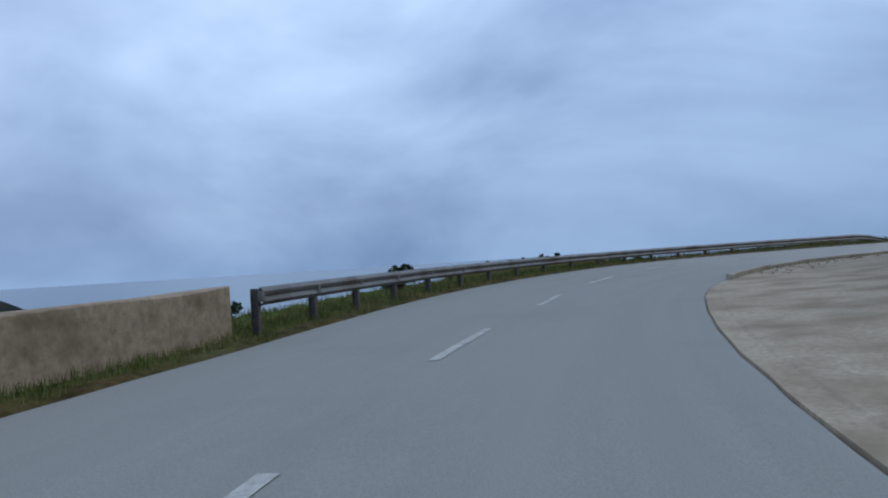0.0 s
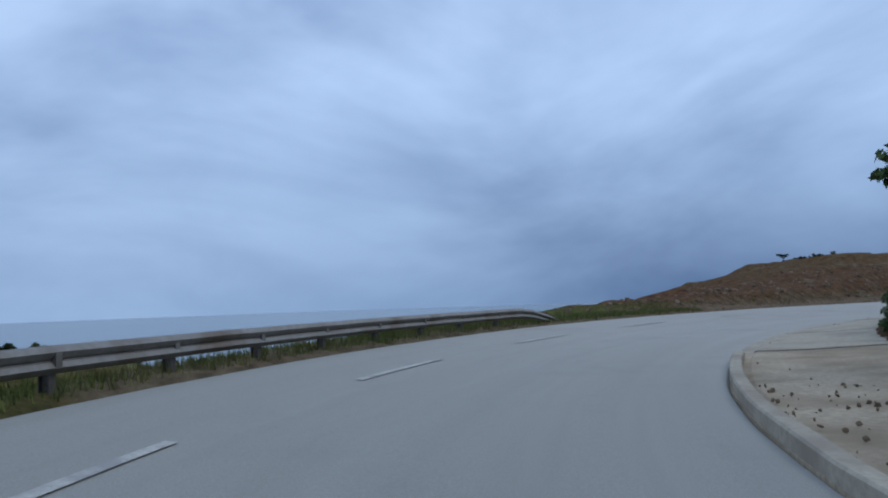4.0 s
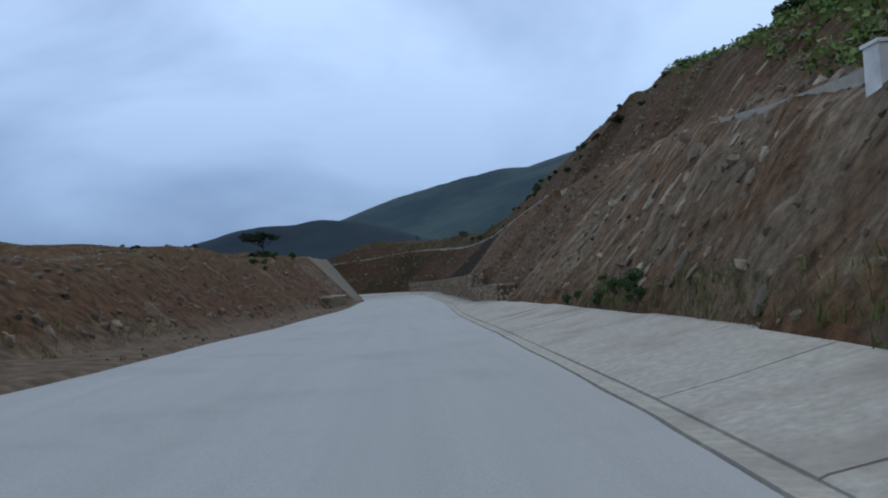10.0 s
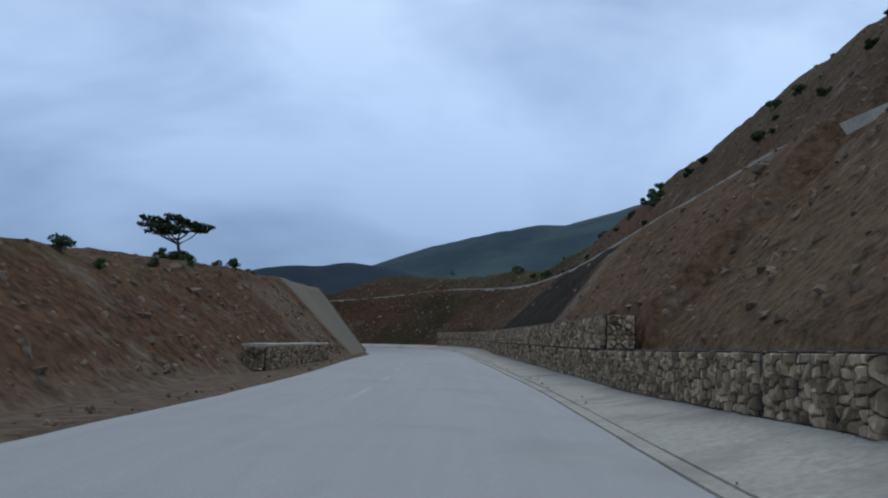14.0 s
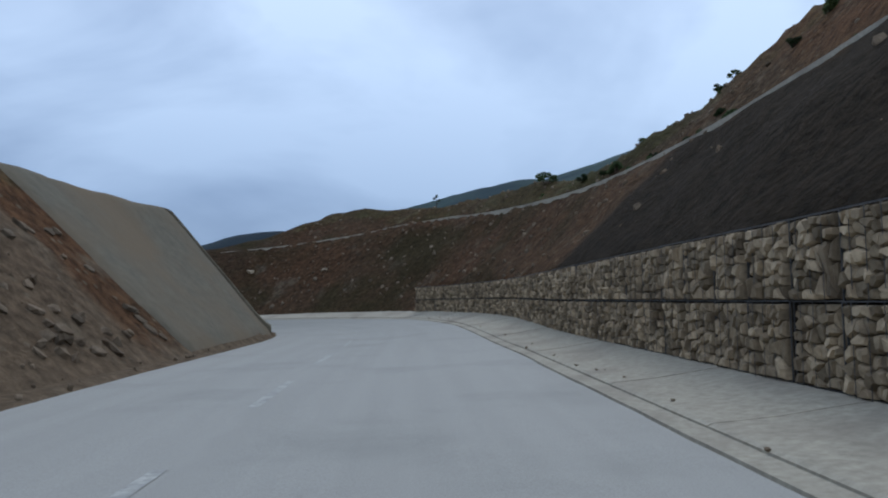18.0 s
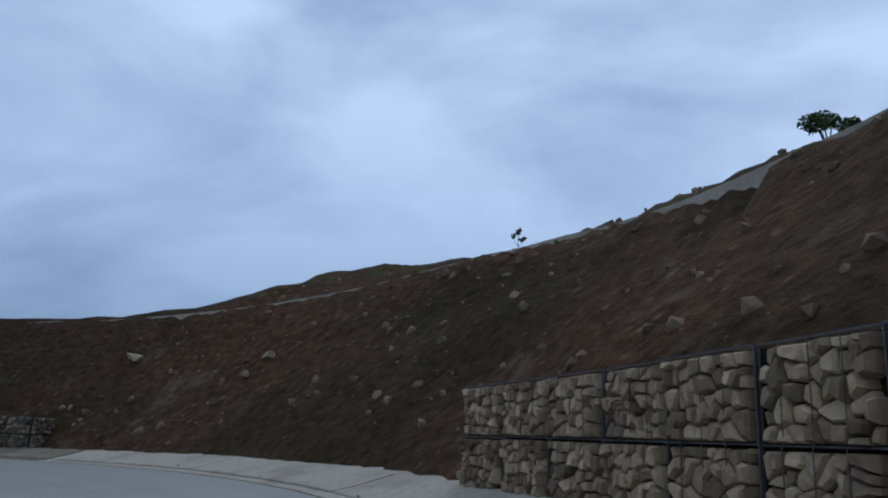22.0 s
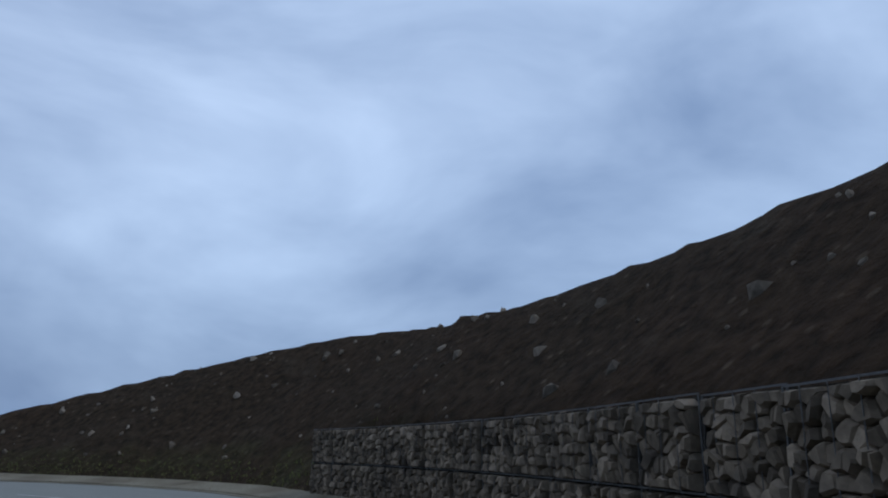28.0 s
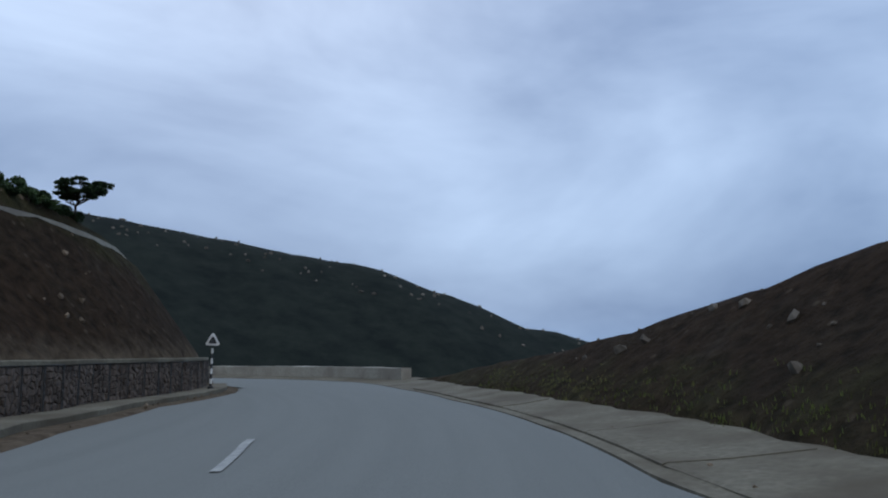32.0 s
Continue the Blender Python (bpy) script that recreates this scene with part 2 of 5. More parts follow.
def ground_material():
    """Bare red-brown earth of the cuttings, grass on the verges and scrub on the far hills, by painted masks; haze is
    put into the far mountains' colours.
    """
    m = bpy.data.materials.new("hillside_earth")
    m.use_nodes = True
    t = m.node_tree
    b = t.nodes["Principled BSDF"]
    b.inputs["Roughness"].default_value, b.inputs["Specular IOR Level"].default_value = 0.96, 0.05
    geo = t.nodes.new("ShaderNodeNewGeometry")

    def noise_tex(scale, detail=8, rough=0.6, stretch=None):
        n = t.nodes.new("ShaderNodeTexNoise")
        n.inputs["Scale"].default_value, n.inputs["Detail"].default_value, n.inputs["Roughness"].default_value = scale, detail, rough
        src = geo.outputs["Position"]
        if stretch:
            mp = t.nodes.new("ShaderNodeMapping")
            mp.inputs["Scale"].default_value = stretch
            t.links.new(src, mp.inputs["Vector"])
            src = mp.outputs[0]
        t.links.new(src, n.inputs["Vector"])
        return n.outputs[0]

    def ramp2(fac, p0, c0, p1, c1):
        r = t.nodes.new("ShaderNodeValToRGB")
        r.color_ramp.elements[0].position, r.color_ramp.elements[0].color = p0, (*c0, 1)
        r.color_ramp.elements[1].position, r.color_ramp.elements[1].color = p1, (*c1, 1)
        t.links.new(fac, r.inputs[0])
        return r.outputs[0]

    def mix(fac, a, c):
        n = t.nodes.new("ShaderNodeMix")
        n.data_type = "RGBA"
        t.links.new(fac, n.inputs[0])
        t.links.new(a, n.inputs[6])
        t.links.new(c, n.inputs[7])
        return n.outputs[2]

    def attr(name):
        a = t.nodes.new("ShaderNodeAttribute")
        a.attribute_name = name
        return a.outputs["Fac"]

    def within(fac, name):
        n = t.nodes.new("ShaderNodeMath")
        n.operation = "MULTIPLY"
        t.links.new(fac, n.inputs[0])
        t.links.new(attr(name), n.inputs[1])
        return n.outputs[0]

    grain, mid, wide = noise_tex(3.0), noise_tex(0.55, 6), noise_tex(0.09, 5)
    brown = ramp2(grain, 0.3, (0.036, 0.024, 0.015), 0.72, (0.128, 0.078, 0.043))
    red = ramp2(grain, 0.3, (0.042, 0.0215, 0.0115), 0.7, (0.160, 0.079, 0.040))
    pale = ramp2(grain, 0.3, (0.080, 0.060, 0.041), 0.7, (0.205, 0.158, 0.108))
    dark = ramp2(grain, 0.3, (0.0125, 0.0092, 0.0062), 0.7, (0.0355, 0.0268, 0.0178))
    green = ramp2(grain, 0.3, (0.035, 0.06, 0.012), 0.7, (0.115, 0.15, 0.034))
    ochre = ramp2(grain, 0.3, (0.068, 0.045, 0.026), 0.7, (0.185, 0.124, 0.072))
    scrub = ramp2(noise_tex(0.02, 8, 0.7), 0.36, (0.012, 0.0155, 0.0135), 0.64, (0.025, 0.030, 0.0235))
    black, white_ = (0, 0, 0), (1, 1, 1)
    col = mix(ramp2(wide, 0.45, black, 0.62, white_), brown, red)
    col = mix(attr("ochre"), col, ochre)
    col = mix(attr("rust"), col, red)
    col = mix(ramp2(mid, 0.56, black, 0.70, white_), col, pale)
    # dark clods and pale stones sunk in the earth
    clod = noise_tex(1.3, 10, 0.7)
    deep = ramp2(grain, 0.3, (0.015, 0.009, 0.0045), 0.7, (0.040, 0.023, 0.011))
    col = mix(ramp2(clod, 0.55, black, 0.68, (0.75, 0.75, 0.75)), col, deep)
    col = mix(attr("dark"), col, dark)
    vor = t.nodes.new("ShaderNodeTexVoronoi")
    vor.inputs["Scale"].default_value = 3.4
    t.links.new(geo.outputs["Position"], vor.inputs["Vector"])
    chosen = t.nodes.new("ShaderNodeSeparateColor")
    t.links.new(vor.outputs["Color"], chosen.inputs[0])
    few, near = ramp2(chosen.outputs[0], 0.80, black, 0.86, white_), ramp2(vor.outputs["Distance"], 0.20, white_, 0.34, black)
    dots = t.nodes.new("ShaderNodeMath")
    dots.operation = "MULTIPLY"
    t.links.new(few, dots.inputs[0])
    t.links.new(near, dots.inputs[1])
    bare = t.nodes.new("ShaderNodeMath")
    bare.operation, bare.use_clamp = "MULTIPLY_ADD", True
    bare.inputs[1].default_value, bare.inputs[2].default_value = -0.85, 1.0
    t.links.new(attr("dark"), bare.inputs[0])
    shown = t.nodes.new("ShaderNodeMath")
    shown.operation = "MULTIPLY"
    t.links.new(dots.outputs[0], shown.inputs[0])
    t.links.new(bare.outputs[0], shown.inputs[1])
    col = mix(shown.outputs[0], col, pale)
    tan = ramp2(grain, 0.3, (0.072, 0.042, 0.022), 0.7, (0.215, 0.132, 0.072))
    col = mix(within(ramp2(mid, 0.35, (0.4, 0.4, 0.4), 0.6, (0.9, 0.9, 0.9)), "bed"), col, tan)
    # tilted beds of paler and darker rock in the cutting
    bedding = t.nodes.new("ShaderNodeCombineXYZ")
    level = t.nodes.new("ShaderNodeSeparateXYZ")
    t.links.new(geo.outputs["Position"], level.inputs[0])
    for k, (src, by) in enumerate(((attr("bed_across"), 1.1), (level.outputs["Z"], 0.55))):
        sc = t.nodes.new("ShaderNodeMath")
        sc.operation = "MULTIPLY"
        sc.inputs[1].default_value = by
        t.links.new(src, sc.inputs[0])
        t.links.new(sc.outputs[0], bedding.inputs[k])
    ribs = t.nodes.new("ShaderNodeTexNoise")
    ribs.inputs["Scale"].default_value, ribs.inputs["Detail"].default_value, ribs.inputs["Roughness"].default_value, ribs.inputs["Distortion"].default_value = 1.0, 7, 0.68, 0.6
    t.links.new(bedding.outputs[0], ribs.inputs["Vector"])

    beige = ramp2(grain, 0.3, (0.150, 0.116, 0.077), 0.7, (0.330, 0.262, 0.180))
    grey_bed = ramp2(grain, 0.3, (0.095, 0.072, 0.046), 0.7, (0.225, 0.174, 0.115))
    col = mix(within(ramp2(noise_tex(0.22, 6), 0.46, black, 0.6, (0.8, 0.8, 0.8)), "bed"), col, grey_bed)
    col = mix(within(ramp2(ribs.outputs[0], 0.34, (0.8, 0.8, 0.8), 0.43, black), "bed"), col, deep)
    col = mix(within(ramp2(ribs.outputs[0], 0.54, black, 0.62, (0.9, 0.9, 0.9)), "bed"), col, beige)
    moss = ramp2(grain, 0.3, (0.018, 0.0145, 0.006), 0.7, (0.046, 0.038, 0.0175))
    thin = t.nodes.new("ShaderNodeMath")
    thin.operation = "MULTIPLY"
    t.links.new(ramp2(noise_tex(0.16, 6), 0.46, black, 0.62, white_), thin.inputs[0])
    t.links.new(attr("moss"), thin.inputs[1])
    col = mix(thin.outputs[0], col, moss)
    sw = t.nodes.new("ShaderNodeMath")
    sw.operation = "MULTIPLY_ADD"
    sw.inputs[1].default_value, sw.inputs[2].default_value = 1.6, -0.8
    t.links.new(mid, sw.inputs[0])
    ad = t.nodes.new("ShaderNodeMath")
    ad.operation, ad.use_clamp = "ADD", True
    t.links.new(sw.outputs[0], ad.inputs[0])
    t.links.new(attr("grass"), ad.inputs[1])
    mg = t.nodes.new("ShaderNodeMath")
    mg.operation = "MULTIPLY"
    t.links.new(ad.outputs[0], mg.inputs[0])
    t.links.new(attr("grass"), mg.inputs[1])
    col = mix(mg.outputs[0], col, green)
    col = mix(attr("gravel"), col, pale)
    col = mix(attr("scrub"), col, scrub)
    # far mountains: distance haze is mixed into these blue-grey base colours
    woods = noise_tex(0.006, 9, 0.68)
    hazed_hill = ramp2(woods, 0.36, (0.020, 0.031, 0.040), 0.66, (0.034, 0.050, 0.054))
    hazed_ridge = ramp2(woods, 0.40, (0.030, 0.051, 0.059), 0.62, (0.053, 0.084, 0.078))
    far = mix(attr("haze"), hazed_hill, hazed_ridge)
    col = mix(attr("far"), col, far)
    t.links.new(col, b.inputs["Base Color"])
    add = t.nodes.new("ShaderNodeMath")
    add.operation = "ADD"
    t.links.new(grain, add.inputs[0])
    t.links.new(mid, add.inputs[1])
    bp = t.nodes.new("ShaderNodeBump")
    bp.inputs["Strength"].default_value, bp.inputs["Distance"].default_value = 0.8, 0.22
    t.links.new(add.outputs[0], bp.inputs["Height"])
    t.links.new(bp.outputs[0], b.inputs["Normal"])
    return m


EARTH = ground_material()


def road_material():
    """Worn asphalt: palest along the cuttings and darker past the bend, with wheel tracks along it and sand along its
    edges.
    """
    m = bpy.data.materials.new("worn_asphalt")
    m.use_nodes = True
    t = m.node_tree
    b = t.nodes["Principled BSDF"]
    b.inputs["Roughness"].default_value, b.inputs["Specular IOR Level"].default_value = 0.82, 0.3

    def attr(name):
        a = t.nodes.new("ShaderNodeAttribute")
        a.attribute_name = name
        return a.outputs["Fac"]

    def calc(kind, a, c):
        n = t.nodes.new("ShaderNodeMath")
        n.operation = kind
        for k, v in enumerate((a, c)):
            if isinstance(v, float):
                n.inputs[k].default_value = v
            else:
                t.links.new(v, n.inputs[k])
        return n.outputs[0]

    def noise_at(vec, scale, detail=6, rough=0.6):
        n = t.nodes.new("ShaderNodeTexNoise")
        n.inputs["Scale"].default_value, n.inputs["Detail"].default_value, n.inputs["Roughness"].default_value = scale, detail, rough
        t.links.new(vec, n.inputs["Vector"])
        return n.outputs[0]

    def ramp2(fac, p0, c0, p1, c1):
        r = t.nodes.new("ShaderNodeValToRGB")
        r.color_ramp.elements[0].position, r.color_ramp.elements[0].color = p0, (*c0, 1)
        r.color_ramp.elements[1].position, r.color_ramp.elements[1].color = p1, (*c1, 1)
        t.links.new(fac, r.inputs[0])
        return r.outputs[0]

    def mix(fac, a, c):
        n = t.nodes.new("ShaderNodeMix")
        n.data_type = "RGBA"
        t.links.new(fac, n.inputs[0])
        t.links.new(a, n.inputs[6])
        t.links.new(c, n.inputs[7])
        return n.outputs[2]

    geo = t.nodes.new("ShaderNodeNewGeometry")
    run = t.nodes.new("ShaderNodeCombineXYZ")
    t.links.new(calc("MULTIPLY", attr("across"), 1.3), run.inputs[0])
    t.links.new(calc("MULTIPLY", attr("along"), 0.035), run.inputs[1])
    fine, patches, tracks = noise_at(geo.outputs["Position"], 70.0, 4), noise_at(geo.outputs["Position"], 0.35, 6), noise_at(run.outputs[0], 1.6, 5)
    grey = ramp2(fine, 0.3, (0.135, 0.140, 0.126), 0.7, (0.205, 0.212, 0.188))
    pale_grey = ramp2(fine, 0.3, (0.285, 0.280, 0.255), 0.7, (0.385, 0.378, 0.342))
    sand = ramp2(fine, 0.3, (0.26, 0.225, 0.17), 0.7, (0.38, 0.33, 0.25))
    worn = ramp2(tracks, 0.35, (0.95, 0.95, 0.95), 0.62, (1.02, 1.02, 1.02))
    col = mix(attr("paleness"), grey, pale_grey)
    n = t.nodes.new("ShaderNodeMix")
    n.data_type, n.blend_type = "RGBA", "MULTIPLY"
    n.inputs[0].default_value = 1.0
    t.links.new(col, n.inputs[6])
    t.links.new(worn, n.inputs[7])
    col = n.outputs[2]
    blotch = ramp2(patches, 0.52, (0, 0, 0), 0.7, (0.3, 0.3, 0.3))
    col = mix(blotch, col, grey)
    rim = calc("ADD", attr("edge"), calc("MULTIPLY", patches, 0.9))
    col = mix(ramp2(rim, 1.12, (0, 0, 0), 1.5, (0.85, 0.85, 0.85)), col, sand)
    t.links.new(col, b.inputs["Base Color"])
    bp = t.nodes.new("ShaderNodeBump")
    bp.inputs["Strength"].default_value, bp.inputs["Distance"].default_value = 0.25, 0.004
    t.links.new(fine, bp.inputs["Height"])
    t.links.new(bp.outputs[0], b.inputs["Normal"])
    return m


ASPHALT = road_material()


# ---- building helpers ----
def mesh_object(name, verts, faces, mat, parent=None, smooth=False):
    me = bpy.data.meshes.new(name)
    me.from_pydata([tuple(map(float, v)) for v in verts], [], [tuple(map(int, f)) for f in faces])
    me.materials.append(mat)
    if smooth:
        me.polygons.foreach_set("use_smooth", [True] * len(me.polygons))
    me.update()
    ob = new(name, me)
    ob.parent = parent
    return ob


def part(name, bm, mat, parent, label=""):
    me = bpy.data.meshes.new(name)
    bm.normal_update()
    bm.to_mesh(me)
    bm.free()
    me.materials.append(mat)
    ob = new(name, me)
    ob.parent = parent
    if label:
        ob["label"] = label
    return ob


def box(bm, x0, x1, y0, y1, z0, z1, m=None):
    vs = [bm.verts.new(Vector(p) if m is None else m @ Vector(p)) for p in
          ((x0, y0, z0), (x1, y0, z0), (x1, y1, z0), (x0, y1, z0), (x0, y0, z1), (x1, y0, z1), (x1, y1, z1), (x0, y1, z1))]
    for f in ((0, 3, 2, 1), (4, 5, 6, 7), (0, 1, 5, 4), (1, 2, 6, 5), (2, 3, 7, 6), (3, 0, 4, 7)):
        bm.faces.new([vs[i] for i in f])
    return vs


# ---- the plan: the road's centre line, by station (seconds of travel) ----
CENTRE = [
    (0, 43.7, -102.1),
    (1, 37.3, -100.9),
    (2, 30.7, -99.2),
    (3, 24.0, -96.8),
    (4, 17.4, -93.1),
    (5, 11.7, -88.0),
    (6, 7.2, -81.8),
    (7, 3.8, -74.9),
    (8, 1.6, -67.6),
    (9, 0.5, -60.2),
    (10, -0.0, -52.8),
    (11, -0.4, -45.1),
    (12, -0.9, -37.2),
    (13, -1.4, -28.9),
    (14, -1.8, -20.5),
    (15, -2.0, -12.2),
    (16, -2.1, -4.1),
    (17, -2.3, 4.1),
    (18, -2.7, 12.4),
    (19, -3.2, 20.7),
    (20, -3.7, 28.7),
    (21, -4.1, 36.2),
    (22, -4.6, 42.7),
    (23, -5.7, 48.3),
    (24, -7.5, 53.1),
    (25, -10.4, 57.2),
    (26, -14.7, 60.7),
    (27, -20.0, 63.2),
    (28, -25.9, 64.5),
    (29, -32.0, 64.4),
    (30, -38.0, 62.8),
    (31, -43.5, 59.8),
    (32, -48.7, 55.7),
]


def spline(points, step=0.04):
    """Catmull-Rom through station, x, y, lengthened at both ends."""
    p = np.array(points, float)
    d0, d1 = p[0] - p[1], p[-1] - p[-2]
    bend0, bends = radians(-7), [9, 9, 9, 9, 9, 12, 16, 16, 16]
    head, tail = [], []
    q, d = p[0].copy(), d0.copy()
    for _ in range(12):
        c, s = math.cos(bend0), math.sin(bend0)
        d = np.array([d[0], d[1] * c - d[2] * s, d[1] * s + d[2] * c])
        q = q + d
        head.insert(0, q)
    q, d = p[-1].copy(), d1.copy()
    for bend in bends:
        c, s = math.cos(radians(bend)), math.sin(radians(bend))
        d = np.array([d[0], d[1] * c - d[2] * s, d[1] * s + d[2] * c])
        q = q + d
        tail.append(q)
    p = np.array(head + list(p) + tail)
    out = []
    for i in range(1, len(p) - 2):
        a, b, c, d = p[i - 1], p[i], p[i + 1], p[i + 2]
        for t in np.arange(0, 1, step):
            out.append(0.5 * (2 * b + (c - a) * t + (2 * a - 5 * b + 4 * c - d) * t * t + (3 * b - a - 3 * c + d) * t ** 3))
    return np.array(out)


ROAD = spline(CENTRE)
RU, RX, RY = ROAD[:, 0], ROAD[:, 1], ROAD[:, 2]
_dx, _dy = np.gradient(RX), np.gradient(RY)
_l = np.hypot(_dx, _dy)
TX, TY = _dx / _l, _dy / _l
RS = np.concatenate([[0], np.cumsum(np.hypot(np.diff(RX), np.diff(RY)))])


def table(rows, u):
    a = np.array(rows, float)
    return np.interp(u, a[:, 0], a[:, 1])


def tab(rows, u):
    return float(table(rows, u))


def at(u, d, z=0.0):
    """The place at station u, d metres to the right of the centre line."""
    x, y, tx, ty = (np.interp(u, RU, a) for a in (RX, RY, TX, TY))
    n = np.hypot(tx, ty)
    return np.stack([x + d * ty / n, y - d * tx / n, np.broadcast_to(z, np.shape(x))], -1)


APRON_UP = [(9.5, 0.17), (11, 0.5), (14.5, 0.5), (16.3, 0.17)]
BANK = [(17.5, 0), (20.5, 0.05), (22, 0.11), (23.5, 0.145), (25.5, 0.12), (27, 0.07), (28.5, 0)]
BANK_L = [(1.5, 0), (3, 0.05), (4.5, 0.085), (7, 0.09), (11, 0.09), (12.5, 0.05), (13.5, 0)]


def lift(u, d):
    """How far the banked bends raise the outer side of the road."""
    d = np.asarray(d, float)
    return table(BANK, u) * np.clip(d - 0.3, 0, 6) + table(BANK_L, u) * np.clip(-d, 0, 4.2)


def at_road(u, d, z=0.0):
    """The place at station u, d metres to the right, z above the banked road."""
    return at(u, d, z + lift(u, d))


def heading(u):
    return math.atan2(float(np.interp(u, RU, TY)), float(np.interp(u, RU, TX)))


def nearest(x, y):
    """Station and signed distance (right is positive) of each point."""
    u, d = np.empty(len(x)), np.empty(len(x))
    for a in range(0, len(x), 4000):
        px, py = x[a:a + 4000], y[a:a + 4000]
        q = (px[:, None] - RX[None]) ** 2 + (py[:, None] - RY[None]) ** 2
        k = q.argmin(1)
        u[a:a + 4000] = RU[k]
        side = (px - RX[k]) * TY[k] - (py - RY[k]) * TX[k]
        d[a:a + 4000] = np.sqrt(q[np.arange(len(k)), k]) * np.sign(side)
    return u, d


EDGE_R = [(-12, 3.4), (9, 3.5), (11, 4.1), (12.5, 4.4), (20, 4.4), (22, 3.9), (24, 3.4), (28.5, 3.4), (29.5, 4.2), (30.5, 4.8), (31.5, 5.2), (32.4, 4.4), (33.1, 3.2), (34, 2.9), (35, 2.7), (36, 3.3), (37, 4.6)]
EDGE_L = [(-12, 3.3), (9.5, 3.2), (11.5, 2.7), (16, 2.7), (19, 3.2), (31.5, 3.3), (33, 4.4), (34, 5.2), (35, 4.8), (36.2, 2.2), (37, 1.0)]
LINE = [(-12, 0), (2.5, 0.2), (3.6, -0.5), (4.4, -1.3), (9, -1.5), (10, -1), (12, 0), (29, 0.2), (30.4, 1.2), (31.3, 0.9), (32.3, -0.3), (32.8, -1), (33.6, -1.7), (35, -1.6), (36.5, 0)]
KERB_L = [(29, 4.0), (32, 4.0), (33, 5.0), (34, 5.9), (35, 5.3), (36.2, 2.7), (37, 1.5)]
INNER_WALL = [(30, 5.5), (32, 5.5), (33, 6.2), (34, 7.0), (35, 6.2), (36.2, 3.5), (37, 2.3)]
FACE_R = [(-12, 6.2), (2, 6.2), (3.2, 7.8), (4.6, 7.3), (5.3, 6.4), (6, 6.2), (8, 5.6), (10.5, 6), (11.8, 6.9), (13.4, 6.9), (14.2, 6.3), (16, 6.15), (17, 6.4), (19, 6.3), (21.5, 6), (23.8, 4.8), (26.8, 4.9), (29, 5.3), (30.85, 6), (31.4, 6.6), (32.1, 6.5), (32.7, 5.7), (33.2, 5.2), (33.8, 4.8), (34.5, 4.3), (35.5, 4.4), (36.8, 6)]
WALL_R = [(14.22, 0.3), (14.27, 1.2), (16.55, 1.2), (16.6, 2.12), (23.78, 2.08), (23.85, 0.3), (26.85, 0.3), (26.9, 1.4), (29, 1.75), (30.82, 1.75), (30.9, 0.25)]
BENCH_R = [(-12, 0.4), (0, 0.5), (2, 1), (4, 1.8), (6, 2.2), (8, 2), (9.5, 2.5), (10.5, 3.25), (11.2, 3.95), (11.7, 4.6), (12.2, 5.1), (13, 5.8), (14.3, 6.9), (15.2, 7.5), (16.6, 8.2), (17.2, 8.3), (18.4, 8.1), (19.6, 7.6), (20.4, 7.4), (21.2, 7.1), (21.9, 7), (22.5, 6.7), (23.2, 6.6), (23.8, 6.8), (24.7, 7.05), (25.2, 7.05), (25.6, 6.85), (26, 6.4), (26.5, 6.3), (27, 5.95), (27.5, 5.9), (28, 5.75), (28.5, 5.6), (29, 5.4), (30, 5.2), (30.5, 5), (31.5, 5.6), (32.1, 5.8), (32.4, 5.5), (33, 4.65), (33.5, 3.8), (33.8, 3.2), (34, 2.85), (34.4, 2.2), (34.7, 1.75), (35.2, 1.2), (36.5, 0.4)]
CREST_R = [(-12, 0.8), (0, 1.2), (2, 3), (4, 7), (6, 12), (8, 15), (10, 12.5), (11.4, 9.2), (12.5, 9.5), (13.5, 10.4), (14.2, 11.6), (15, 13), (16, 14.3), (17, 15.1), (18, 15.3), (19, 15), (20, 14.2), (21, 13.5), (21.6, 12.8), (22, 11.4), (22.6, 10), (23, 8.9), (23.4, 8.5), (24, 8.8), (24.6, 9.1), (25, 9.05), (25.6, 8.8), (26, 9.4), (26.5, 9.9), (26.9, 8.8), (27.2, 7.4), (27.5, 6.3), (28, 5.9), (28.5, 5.75), (29, 5.55), (30, 5.35), (30.5, 5.15), (31.5, 5.8), (32.1, 6), (32.4, 5.8), (33, 4.85), (33.5, 4), (33.8, 3.4), (34, 3.05), (34.4, 2.4), (34.7, 1.95), (35.2, 1.4), (35.8, 0.8), (37, -0.2)]
RISE_R = [(-12, 0.8), (2, 1.2), (4, 1.3), (6, 1.5), (7, 1.9), (11.5, 1.9), (12.7, 1.5), (14, 1.1), (17, 1.1), (18, 1.05), (20, 0.95), (24, 0.95), (27, 0.95), (29, 1), (31, 0.95), (33, 0.8), (36, 0.6)]
CREST_L = [(-12, 0.25), (7.6, 0.1), (8.2, 0.45), (9, 0.9), (9.8, 1.1), (11, 1.3), (12.4, 2.2), (13.3, 2.6), (14.4, 3.5), (15.2, 4.1), (15.8, 4), (16.4, 3.6), (16.9, 3.1), (17.6, 3.7), (18.5, 4.7), (19.2, 5.1), (20, 5.1), (20.7, 5.4), (21.5, 5.4), (22.4, 5.3), (24, 5), (26, 4.2), (30, 4.3), (34, 5.6), (35.3, 6.3), (36.2, 5.8), (36.9, 4.7), (37.4, 3), (38, 0.5), (40, 0.1)]
